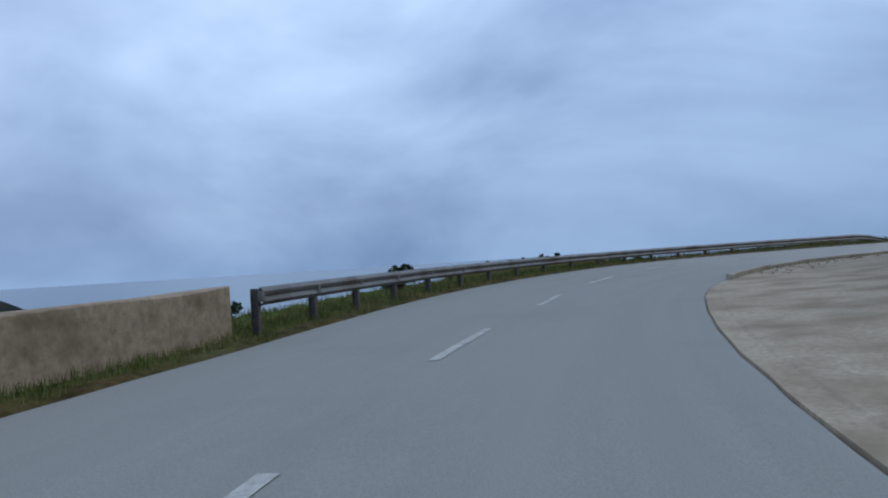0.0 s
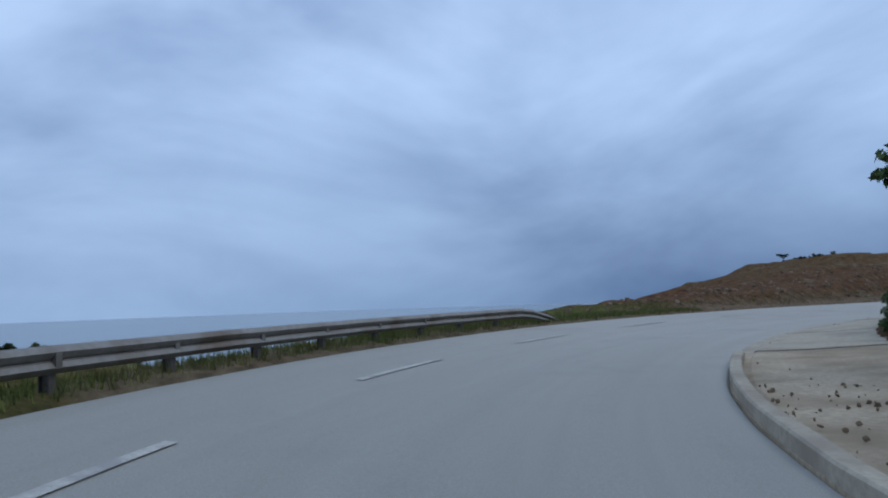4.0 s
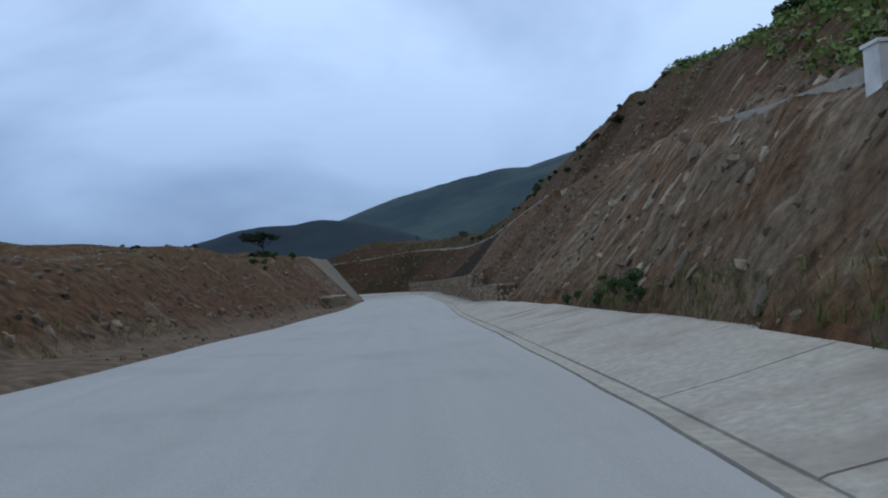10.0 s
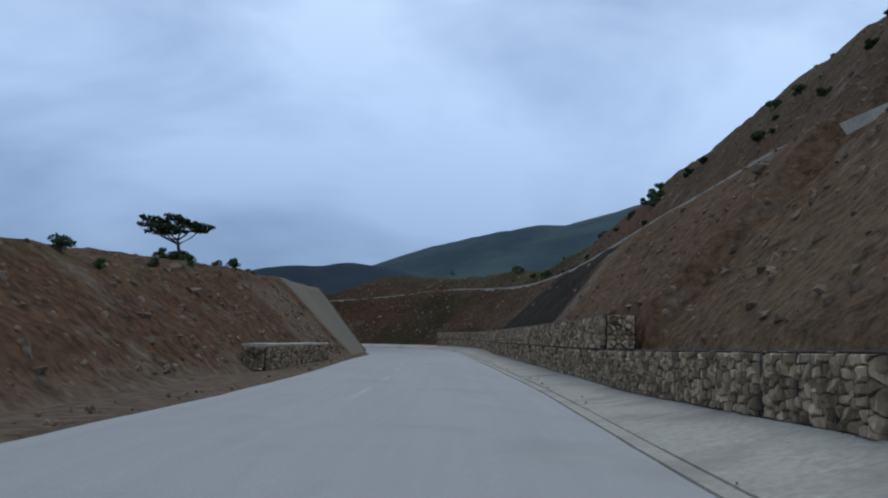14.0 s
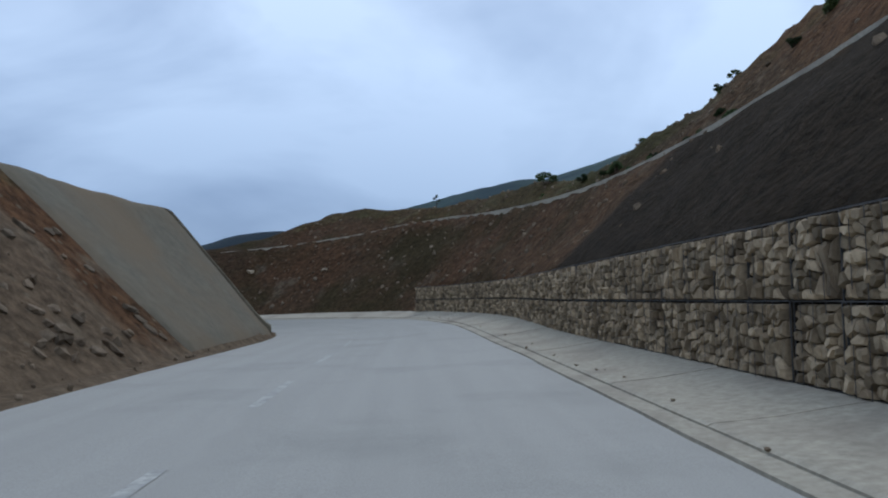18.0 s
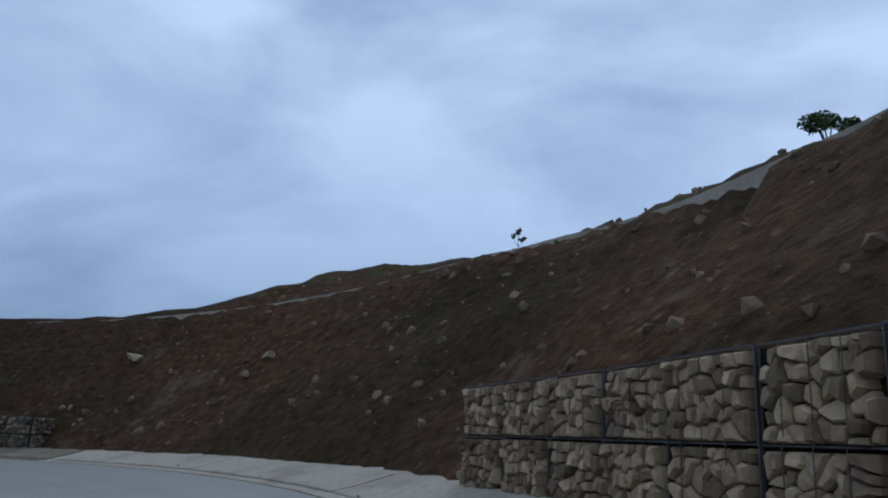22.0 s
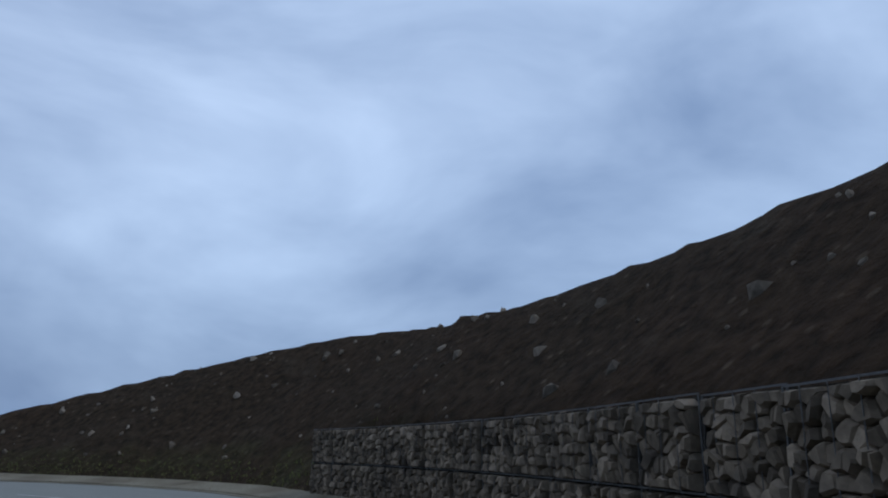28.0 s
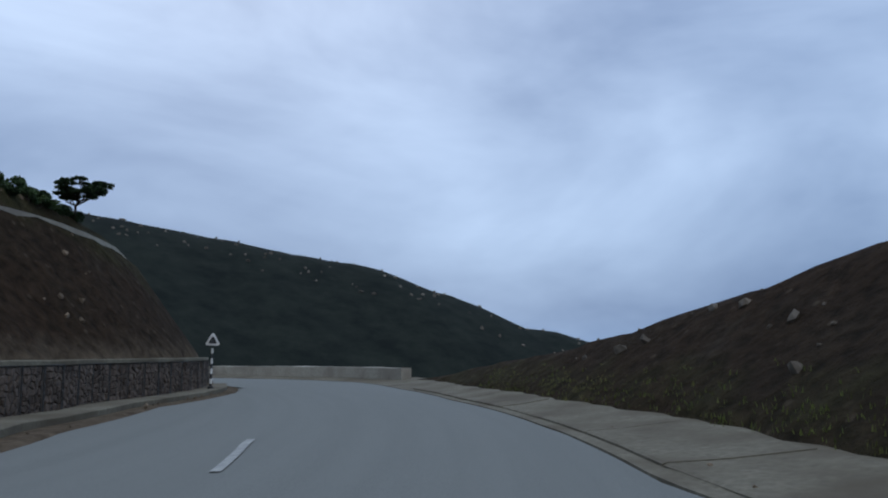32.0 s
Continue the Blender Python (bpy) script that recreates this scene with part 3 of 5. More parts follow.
UP_R = [(-12, 0.7), (2, 1.2), (5.5, 1.3), (7, 0.95), (10, 1.1), (12, 1.2), (14, 1.3), (18.2, 1.3), (20, 1.25), (21.5, 1.15), (22.5, 1), (23.5, 0.9), (25, 0.8), (28, 0.4), (30, 0.65), (36, 0.6)]
RISE_L = [(-12, 0.5), (6, 0.5), (8, 0.7), (14, 0.8), (18.5, 0.85), (20, 1), (21.5, 1), (22.4, 1.25), (23.6, 1.25), (26, 1), (28, 1), (30, 1.2), (36, 1.3), (37, 1.35)]
BASE_L = [(29.5, 0.06), (31, 1.0), (37, 1.0), (37.6, 0.06)]
SET_R = [(14.15, 0.15), (14.25, 0.9), (23.78, 0.9), (23.85, 0.2), (26.8, 0.2), (26.9, 0.9), (30.82, 0.9), (30.92, 0.2)]
FOOT_L = [(-12, 5.4), (6, 5.4), (9, 5.1), (12, 4.6), (15, 4.7), (17, 5), (18.8, 4.9), (20, 4.2), (21.5, 3.7), (22.4, 3.5), (23.6, 4.2), (28, 5.2), (30, 6.2), (32, 6.2), (33, 6.9), (34, 7.7), (35, 6.9), (36.2, 3.9), (37, 2.4)]


def bumps(x, y, z, size, amount):
    n = np.zeros(len(x))
    for i in range(len(x)):
        n[i] = noise.fractal((x[i] / size, y[i] / size, z[i] / size), 0.9, 2.1, 4)
    return n * amount


def ridge(x, y, points, spread, round_=3.0):
    """Height of a mountain ridge given by points x, y, top, falling off to both sides."""
    best = np.full(len(x), -1e9)
    for (ax, ay, az), (bx, by, bz) in zip(points, points[1:]):
        lx, ly = bx - ax, by - ay
        t = np.clip(((x - ax) * lx + (y - ay) * ly) / (lx * lx + ly * ly), 0, 1)
        dist = np.hypot(x - ax - t * lx, y - ay - t * ly)
        best = np.maximum(best, az + t * (bz - az) - (np.sqrt(dist * dist + round_ * round_) - round_) * spread)
    return best


def polar(cx, cy, r, rows):
    """Points at bearings (degrees left of +y) and heights, r metres from a place."""
    return [(cx - r * math.sin(radians(b)), cy + r * math.cos(radians(b)), h) for b, h in rows]


NORTH_HILL = polar(2, -60, 900, [(24, -20), (22.6, 19), (20.3, 38), (18.1, 57), (16.5, 62), (14.5, 71), (12, 81), (10.5, 82), (8.6, 85), (7.4, 83), (6.4, 77), (4, 62), (0, 45), (-6, 25)])
NORTH_RIDGE = polar(2, -60, 1500, [(12, 70), (9, 108), (6.4, 128), (4, 155), (3, 166), (0, 198), (-3.2, 220), (-5.8, 232), (-8.9, 228), (-10.4, 248), (-12, 259), (-16, 291), (-40, 374), (-70, 374)])
SOUTH_RIDGE = polar(-50, 57, 1500, [(123, -165), (128.5, -49), (134, 13), (138.5, 48), (141, 57), (147.5, 129), (153, 182), (156.5, 196), (162, 223), (170, 256), (182, 293), (200, 297)])


def terrain(x, y):
    """Height of the ground, and the masks of its cover, earth tone and painted haze."""
    u, d = nearest(x, y)
    n = len(x)
    # right of the road: cut slope, bench, upper slope, crest
    face, bench, crest, rise = table(FACE_R, u), table(BENCH_R, u), table(CREST_R, u), table(RISE_R, u)
    wall = table(WALL_R, u)
    q, back_off, climb = d - face, table(SET_R, u), table(UP_R, u)
    lower = np.maximum(wall - 0.05, lift(u, face) + table(APRON_UP, u) - 0.02) + rise * np.maximum(q - back_off, 0)
    q_b = (bench - wall) / rise + back_off
    ledge = table([(5.5, 0.1), (7, 1.2), (14.2, 1.2), (15.0, 1.0), (17.0, 0.8), (17.6, 1.2), (24.8, 1.2), (25.2, 2.2), (27.3, 2.2), (27.8, 1.2)], u)
    over = q - q_b - ledge
    upper = bench + np.maximum(over, 0) * climb
    right = np.where(q < q_b, np.minimum(lower, bench), upper)
    beyond = over - (crest - bench) / climb
    drift = table([(-12, 0.02), (26, 0.02), (28, 0.0), (34, 0.0), (35.5, -0.45), (40, -0.5)], u)
    right = np.where(beyond > 0, crest + drift * np.minimum(beyond, 60), np.minimum(right, crest))
    right = np.where(u > 28, right - 0.35 * np.clip(beyond - 22, 0, 200), right)
    right = np.where(q < back_off - 0.15, -0.25 + lift(u, d), right)
    # left of the road: verge and sea cliff first, then the spur
    foot, top = table(FOOT_L, u), table(CREST_L, u)
    e = -d - foot
    pitch_l = table(RISE_L, u)
    base = table(BASE_L, u) + lift(u, d)
    run = np.maximum(top - base, 0) / pitch_l
    spur = base + np.clip(e, 0, None) * pitch_l
    spur = np.minimum(spur, np.maximum(top, lift(u, d)) + 0.05 * np.clip(e - run, 0, 20))
    away = table([(-12, 1), (6, 1), (8, 0.75), (10, 0.55), (12, 0.35), (14, 0.2), (16, 0.06), (18, 0), (36, 0)], u)
    spur = spur - away * np.maximum(e - run - table([(-12, 0.9), (6, 0.9), (8, 3), (10, 4), (12, 6), (18, 12)], u), 0) * 0.75
    spur = spur - np.clip((u - 28) / 4, 0, 1) * 0.14 * np.clip(e - run - 4.0, 0, 30)
    left = np.where(e < 0, -0.02 + lift(u, d), spur)
    z = np.where(d > 0, right, left)
    core = np.where(d > 0, (q < back_off - 0.15), (e < -0.3))
    rough = np.clip(np.where(d > 0, q - back_off, e - 0.3) / 2.5, 0, 1)
    rough = np.where((d > 0) & (np.abs(q - q_b - 0.6) < 1.6) & (u > 10), rough * 0.25, rough)
    rough = np.where(u > 25, rough * (1.0 - 0.55 * np.clip((u - 25) / 2, 0, 1)), rough)
    craggy = np.where((d > 0) & (u > 6.5) & (u < 14) & (q < q_b + 1), 1.0, 0.0) * rough
    rough = np.where((d < 0) & (u > 20.45) & (u < 22.9), rough * 0.1, rough)
    z = z + rough * (bumps(x, y, z, 5.0, 0.42) + bumps(x, y, z, 1.6, 0.10)) + craggy * bumps(x, y, z, 2.2, 0.38)
    z = np.where(core, np.where(d > 0, np.where(d < table(EDGE_R, u) + 0.1, -0.2, -0.25) + lift(u, d), np.where(-d < table(EDGE_L, u), -0.2, 0.02) + lift(u, d)), z)
    z = np.maximum(z, -70)
    coast = (x + 5) * -0.77 + (y + 75) * -0.64
    z = np.where((d < 0) | (u > 30), z - 0.6 * np.maximum(coast, 0), z)
    z = np.maximum(z, -70)
    knoll = ridge(x, y, [(-9, -101, -1.2), (-8.5, -97, 0.25), (-8, -93, 0.45), (-7, -89, 0.1), (-5, -85, -1.5)], 0.5)
    knoll = knoll + bumps(x, y, z, 4.0, 0.3)
    knolled = knoll > z
    z = np.maximum(z, knoll)
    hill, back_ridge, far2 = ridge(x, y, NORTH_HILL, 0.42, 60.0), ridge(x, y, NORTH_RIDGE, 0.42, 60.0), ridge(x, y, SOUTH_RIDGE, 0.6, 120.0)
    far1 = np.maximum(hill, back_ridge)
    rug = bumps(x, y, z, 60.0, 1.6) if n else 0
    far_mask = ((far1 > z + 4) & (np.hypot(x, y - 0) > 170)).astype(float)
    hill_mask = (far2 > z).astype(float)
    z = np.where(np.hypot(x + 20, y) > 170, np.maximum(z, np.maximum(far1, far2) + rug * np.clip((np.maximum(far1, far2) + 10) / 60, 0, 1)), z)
    # cover and earth tone
    grass = np.zeros(n)
    grass = np.where((d < 0) & (u < 9.0), np.clip(1.2 - np.abs(e - 0.6) / 4.0, 0, 1) * np.clip((9.0 - u) / 1.0, 0, 1), grass)
    grass = np.where((d > 0) & (u > 6.0) & (u < 14.3 - 0.0 * q) & (over > 1.2 + 1.6 * np.clip(u - 11.8, 0, 3)), 1.0, grass)
    grass = np.where((d > 0) & (u > 30.0) & (q > 0) & (q < 1.5), 0.22 * np.clip((u - 30.0) / 1.0, 0, 1), grass)
    grass = np.where((d > 0) & (u > 14) & (u < 27) & (beyond > -2), 0.3, grass)
    grass = np.where((d < 0) & (u > 11) & (e > run - 1.0), 0.3 * np.clip((u - 11) / 3, 0, 1), grass)
    grass = np.where((d > 0) & (u < 6) & (beyond > -1), 0.7, grass)
    grass = np.where((d > 0) & (u < 5.8) & (q > 0.3), np.maximum(grass, 0.5 * np.clip((5.8 - u) / 1.0, 0, 1)), grass)
    grass = np.where((d > 0) & (u > 5.6) & (u < 8.4) & (q > 0.1) & (q < 2.0), np.maximum(grass, 0.42), grass)
    grass = np.where(knolled, 0.6, grass)
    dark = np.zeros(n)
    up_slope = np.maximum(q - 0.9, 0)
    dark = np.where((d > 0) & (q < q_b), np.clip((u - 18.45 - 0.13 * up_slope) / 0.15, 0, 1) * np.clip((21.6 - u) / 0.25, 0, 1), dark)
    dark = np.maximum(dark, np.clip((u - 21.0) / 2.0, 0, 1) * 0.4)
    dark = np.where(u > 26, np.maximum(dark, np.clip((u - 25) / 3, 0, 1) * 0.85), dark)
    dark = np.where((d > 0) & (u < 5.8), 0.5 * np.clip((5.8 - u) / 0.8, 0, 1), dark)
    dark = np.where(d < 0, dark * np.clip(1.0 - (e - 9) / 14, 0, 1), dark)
    ochre = np.where((d > 0) & (q < q_b), np.clip((u - 14.5) / 1.0, 0, 1) * np.clip((18.45 + 0.13 * up_slope - u) / 0.2, 0, 1) * 0.85, 0.0)
    ochre = np.where((d < 0) & (u > 6.5) & (u < 20.5), 0.2, ochre)
    rust = np.where((d < 0) & (u > 6.5) & (u < 20.5), 0.55, 0.0)
    rust = np.where((d > 0) & (u > 21.5) & (u < 26.5) & (q < q_b), 0.5 * np.clip((u - 21.5) / 0.3, 0, 1) * np.clip((26.5 - u) / 1.5, 0, 1), rust)
    rust = np.where((d > 0) & (u > 15.8) & (u < 18.6) & (q < q_b), 0.5 * np.clip((u - 15.8) / 0.8, 0, 1), rust)
    rust = np.where((d > 0) & (u > 7.0) & (u < 10.5) & (q < q_b), 0.35, rust)
    gravel = np.where((d < 0) & (u > 5.0), 0.75 * np.clip(1.0 - (e - 0.1) / 0.45, 0, 1), 0.0)
    gravel = np.where((d < 0) & (u > 19.1) & (u < 20.3) & (e > 0.3) & (e < 4.5), 0.7, gravel)
    scree = np.where((d > 0) & (up_slope < 4.5) & (np.abs(u - 18.33 - 0.13 * up_slope) < 0.12), 0.8, 0.0)
    gravel = np.maximum(gravel, scree)
    rubble = np.where((d > 0) & (np.abs(u - 10.55 + 0.14 * q) < 0.14) & (q < q_b), 0.8, 0.0)
    rubble = np.maximum(rubble, np.where((d > 0) & (np.abs(u - 9.95) < 0.28 - 0.16 * q) & (q < 1.7), 0.95, 0.0))
    dark = np.where((d > 0) & (u > 9.0) & (u < 9.75) & (q > 0.2) & (q < q_b - 0.5), np.maximum(dark, 0.55 * np.clip((u - 9.0) / 0.2, 0, 1) * np.clip((9.75 - u) / 0.2, 0, 1)), dark)
    along = np.interp(u, RU, RS)
    bed = np.where(d > 0, np.clip((u - 7.6) / 2.2, 0, 1) * np.clip((14.6 - u) / 0.6, 0, 1) * np.clip((1.5 - over) / 1.5, 0, 1) * np.clip((q - 0.2) / 0.5, 0, 1), 0.0)
    moss = np.where((d > 0) & (u > 21.8), 0.8 * np.clip((u - 21.8) / 0.6, 0, 1) * np.clip((28.5 - u) / 1.0, 0, 1), 0.0)
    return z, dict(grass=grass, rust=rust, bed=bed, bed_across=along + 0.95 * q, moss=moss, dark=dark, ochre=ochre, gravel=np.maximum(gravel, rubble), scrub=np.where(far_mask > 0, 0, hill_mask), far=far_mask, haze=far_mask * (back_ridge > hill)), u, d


def graded(lo, hi, step, reach, growth):
    mid = list(np.arange(lo, hi + step / 2, step))
    left, right, s = [], [], step
    a, b = mid[0], mid[-1]
    while a > -reach:
        s *= growth
        a -= s
        left.insert(0, a)
        b += s
        right.append(b)
    return np.array(left + mid + right)


GX, GY = graded(-90, 62, 0.6, 3000, 1.045), graded(-125, 100, 0.6, 3000, 1.045)
mx, my = np.meshgrid(GX, GY)
gz, masks, gu, gd = terrain(mx.ravel(), my.ravel())
nx, ny = len(GX), len(GY)
gverts = np.stack([mx.ravel(), my.ravel(), gz], 1)
ii = (np.arange(ny - 1)[:, None] * nx + np.arange(nx - 1)[None]).ravel()
gfaces = np.stack([ii, ii + 1, ii + nx + 1, ii + nx], 1)
me = bpy.data.meshes.new("ground")
me.vertices.add(len(gverts))
me.vertices.foreach_set("co", gverts.ravel())
me.loops.add(len(gfaces) * 4)
me.loops.foreach_set("vertex_index", gfaces.ravel())
me.polygons.add(len(gfaces))
me.polygons.foreach_set("loop_start", np.arange(len(gfaces)) * 4)
me.update(calc_edges=True)
me.validate()
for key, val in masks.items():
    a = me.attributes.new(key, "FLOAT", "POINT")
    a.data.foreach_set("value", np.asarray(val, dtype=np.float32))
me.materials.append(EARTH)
me.polygons.foreach_set("use_smooth", [True] * len(me.polygons))
ground = tagged(new("ground", me), "bare red-brown earth hillsides with grassy verges and far mountains coloured with haze", "ground", kind="structure")

GRID = gz.reshape(ny, nx)


def height(x, y):
    """The ground's height at a place."""
    i = min(max(int(np.searchsorted(GX, x)) - 1, 0), nx - 2)
    j = min(max(int(np.searchsorted(GY, y)) - 1, 0), ny - 2)
    a, b = (x - GX[i]) / (GX[i + 1] - GX[i]), (y - GY[j]) / (GY[j + 1] - GY[j])
    return float(GRID[j, i] * (1 - a) * (1 - b) + GRID[j, i + 1] * a * (1 - b) + GRID[j + 1, i] * (1 - a) * b + GRID[j + 1, i + 1] * a * b)


# ---- the sea ----
sea = mesh_object("water", [(-4500, -4500, -58), (4500, -4500, -58), (4500, 4500, -58), (-4500, 4500, -58)], [(0, 1, 2, 3)], SEA)
tagged(sea, "hazy grey-blue sea far below the road", "sea", kind="structure")


# ---- the road ----
def ribbon(name, u0, u1, profile, mat, step=0.8, parent=None, wobble=0.0, close=False, caps=False):
    """A strip along the road: profile gives (d, z) points across, or a function of the station."""
    s0, s1 = np.interp([u0, u1], RU, RS)
    us = np.interp(np.linspace(s0, s1, max(2, int((s1 - s0) / step) + 1)), RS, RU)
    verts, faces = [], []
    for k, u in enumerate(us):
        pr = profile(u) if callable(profile) else profile
        m = len(pr)
        for d, z in pr:
            w = wobble * noise.noise((u * 5, d, 3.0))
            verts.append(at_road(u, d + w, z))
        if k:
            for j in range(m - (0 if close else 1)):
                a, b = (k - 1) * m + j, (k - 1) * m + (j + 1) % m
                faces.append((a, b, b + m, a + m))
    if caps:
        faces.append(tuple(range(m)))
        faces.append(tuple(reversed(range(len(verts) - m, len(verts)))))
    return mesh_object(name, verts, faces, mat, parent)


road = tagged(ribbon("road", -10, 40, lambda u: [(-tab(EDGE_L, u) - 0.5, -0.2), (-tab(EDGE_L, u), 0.0), (-1.5, 0.03), (0, 0.04), (1.5, 0.03), (tab(EDGE_R, u), 0.0), (tab(EDGE_R, u) + 0.2, -0.2)], ASPHALT, wobble=0.04),
              "pale grey worn asphalt road with a faded centre line", "road", kind="structure")
rv = np.empty(len(road.data.vertices) * 3)
road.data.vertices.foreach_get("co", rv)
ru, rd = nearest(rv[0::3], rv[1::3])
# how pale the asphalt is by station, and its place along and across
for key, val in dict(paleness=table([(-10, 0.35), (4, 0.4), (7, 0.9), (20, 1.0), (24, 0.7), (27.5, 0.15), (40, 0.0)], ru), along=np.interp(ru, RU, RS), across=rd, edge=np.tile([1, 1, 0, 0, 0, 1, 1], len(ru) // 7)).items():
    a = road.data.attributes.new(key, "FLOAT", "POINT")
    a.data.foreach_set("value", np.asarray(val, dtype=np.float32))


def apron(label, u0, u1, mat):
    """The sloping concrete strip between the road's edge and the foot of the slope."""
    def profile(u):
        e, f = tab(EDGE_R, u), tab(FACE_R, u)
        return [(e + 0.02, -0.2), (e + 0.04, 0.012), (e + 0.3, 0.015), (e + 0.35, 0.035), (e + 0.35 + (f - e - 0.4) * 0.4, 0.07 + 0.4 * (tab(APRON_UP, u) - 0.17)), (f - 0.05, tab(APRON_UP, u)), (f + 0.9, tab(APRON_UP, u) + 0.03)]
    strip = tagged(ribbon("gutter", u0, u1, profile, mat, wobble=0.03), label, "gutter", kind="structure")
    # the cast slabs that lie on it, with open joints
    lay = random.Random(int(u0) + 50)
    s, s_end = (float(np.interp(u, RU, RS)) for u in (max(u0, 6.2), min(u1, 36.0)))
    while s < s_end - 1.0:
        long = lay.uniform(2.6, 3.4)
        ua, ub = np.interp([s + 0.012, min(s + long, s_end) - 0.012], RS, RU)
        lift = lay.uniform(0.018, 0.034)

        def slab_profile(u, lift=lift):
            pr = profile(u)[2:6]
            top = [(d, z + lift) for d, z in pr]
            return top + [(d, z - 0.02) for d, z in reversed(pr)]
        ribbon("slab", ua, ub, slab_profile, mat, step=1.1, parent=strip, close=True, caps=True)
        s += long
    return strip


apron("pale sandy lay-by of gravel and broken concrete beside the road", -10, 6.2, SANDY)
apron("stained pale concrete gutter apron along the road edge", 6.2, 26.5, CONCRETE)
apron("earth-stained brown concrete gutter apron below the dark hillside", 26.5, 40, STAINED)


def strip_box(name, u0, u1, d, width, z0, z1, mat, parent=None, step=0.8, wobble=0.0, kind="", label="", category=""):
    """A low kerb, wall or channel side that follows the road."""
    dd = d if callable(d) else (lambda u: d)
    a0 = z0 if callable(z0) else (lambda u: z0)
    a1 = z1 if callable(z1) else (lambda u: z1)
    s = 1 if width > 0 else -1
    w = abs(width)

    def prof(u):
        c = dd(u)
        p = [(c, a0(u)), (c, a1(u) - 0.02), (c + 0.02, a1(u)), (c + w - 0.02, a1(u)), (c + w, a1(u) - 0.02), (c + w, a0(u))]
        return p if s > 0 else [(c - (x - c), z) for x, z in p]
    s0, s1 = np.interp([u0, u1], RU, RS)
    us = np.interp(np.linspace(s0, s1, max(2, int((s1 - s0) / step) + 1)), RS, RU)
    verts, faces = [], []
    for k, u in enumerate(us):
        for x, z in prof(u):
            verts.append(at_road(u, x, z + wobble * noise.noise((u * 4, x * 3, 1.0))))
        if k:
            for j in range(6):
                a, b = (k - 1) * 6 + j, (k - 1) * 6 + (j + 1) % 6
                faces.append((a, b, b + 6, a + 6))
    faces.append((0, 1, 2, 3, 4, 5))
    n = len(verts)
    faces.append((n - 1, n - 2, n - 3, n - 4, n - 5, n - 6))
    ob = mesh_object(name, verts, faces, mat, parent)
    if label:
        tagged(ob, label, category, kind=kind)
    return ob


def cell_polygons(w, h, size, rng):
    """Irregular stone outlines that fill a w by h face, as convex polygons."""
    nx_, ny_ = max(2, round(w / size)), max(2, round(h / size))
    pts = []
    for j in range(ny_):
        for i in range(nx_):
            if rng.random() < 0.16:
                continue
            pts.append(((i + 0.5 + (0.5 if j % 2 else 0) * 0.6 - 0.15 + rng.uniform(-0.42, 0.42)) * w / nx_, (j + 0.5 + rng.uniform(-0.36, 0.36)) * h / ny_))
            if rng.random() < 0.12:
                pts.append(((i + rng.random()) * w / nx_, (j + rng.random()) * h / ny_))
    out = []
    for a, (px, py) in enumerate(pts):
        poly = [(0.042, 0.012), (w - 0.042, 0.012), (w - 0.042, h - 0.018), (0.042, h - 0.018)]
        if not (0.01 < px < w - 0.01 and 0.01 < py < h - 0.01):
            continue
        near = sorted((q for b, q in enumerate(pts) if b != a), key=lambda q: (q[0] - px) ** 2 + (q[1] - py) ** 2)[:11]
        for qx, qy in near:
            mx_, my_ = (px + qx) / 2, (py + qy) / 2
            vx, vy = qx - px, qy - py
            new_poly = []
            for k in range(len(poly)):
                (x0, y0), (x1, y1) = poly[k - 1], poly[k]
                s0, s1 = (x0 - mx_) * vx + (y0 - my_) * vy, (x1 - mx_) * vx + (y1 - my_) * vy
                if (s0 < 0) != (s1 < 0):
                    t = s0 / (s0 - s1)
                    new_poly.append((x0 + t * (x1 - x0), y0 + t * (y1 - y0)))
                if s1 < 0:
                    new_poly.append((x1, y1))
            poly = new_poly
            if len(poly) < 3:
                break
        if len(poly) >= 3:
            out.append(poly)
    return out


def stone_mesh(poly, rng, depth=0.11):
    """One stone: the outline drawn in, bulging out to a rough front."""
    cx, cy = sum(p[0] for p in poly) / len(poly), sum(p[1] for p in poly) / len(poly)
    n = len(poly)
    proud = depth * rng.uniform(0.55, 1.25)
    tx, ty = rng.uniform(-0.2, 0.2), rng.uniform(-0.2, 0.2)
    verts = []
    for scale, out in ((0.97, -0.06), (0.93, proud * 0.55), (0.66, proud)):
        for x, y in poly:
            k = scale * rng.uniform(0.93, 1.0)
            verts.append((cx + (x - cx) * k, out + (tx * (x - cx) + ty * (y - cy)) * (out > 0), cy + (y - cy) * k))
    faces = []
    for r in (0, 1):
        for i in range(n):
            j = (i + 1) % n
            faces.append((r * n + i, r * n + j, (r + 1) * n + j, (r + 1) * n + i))
    faces.append(tuple(2 * n + i for i in range(n)))
    return verts, faces


rng = random.Random(7)


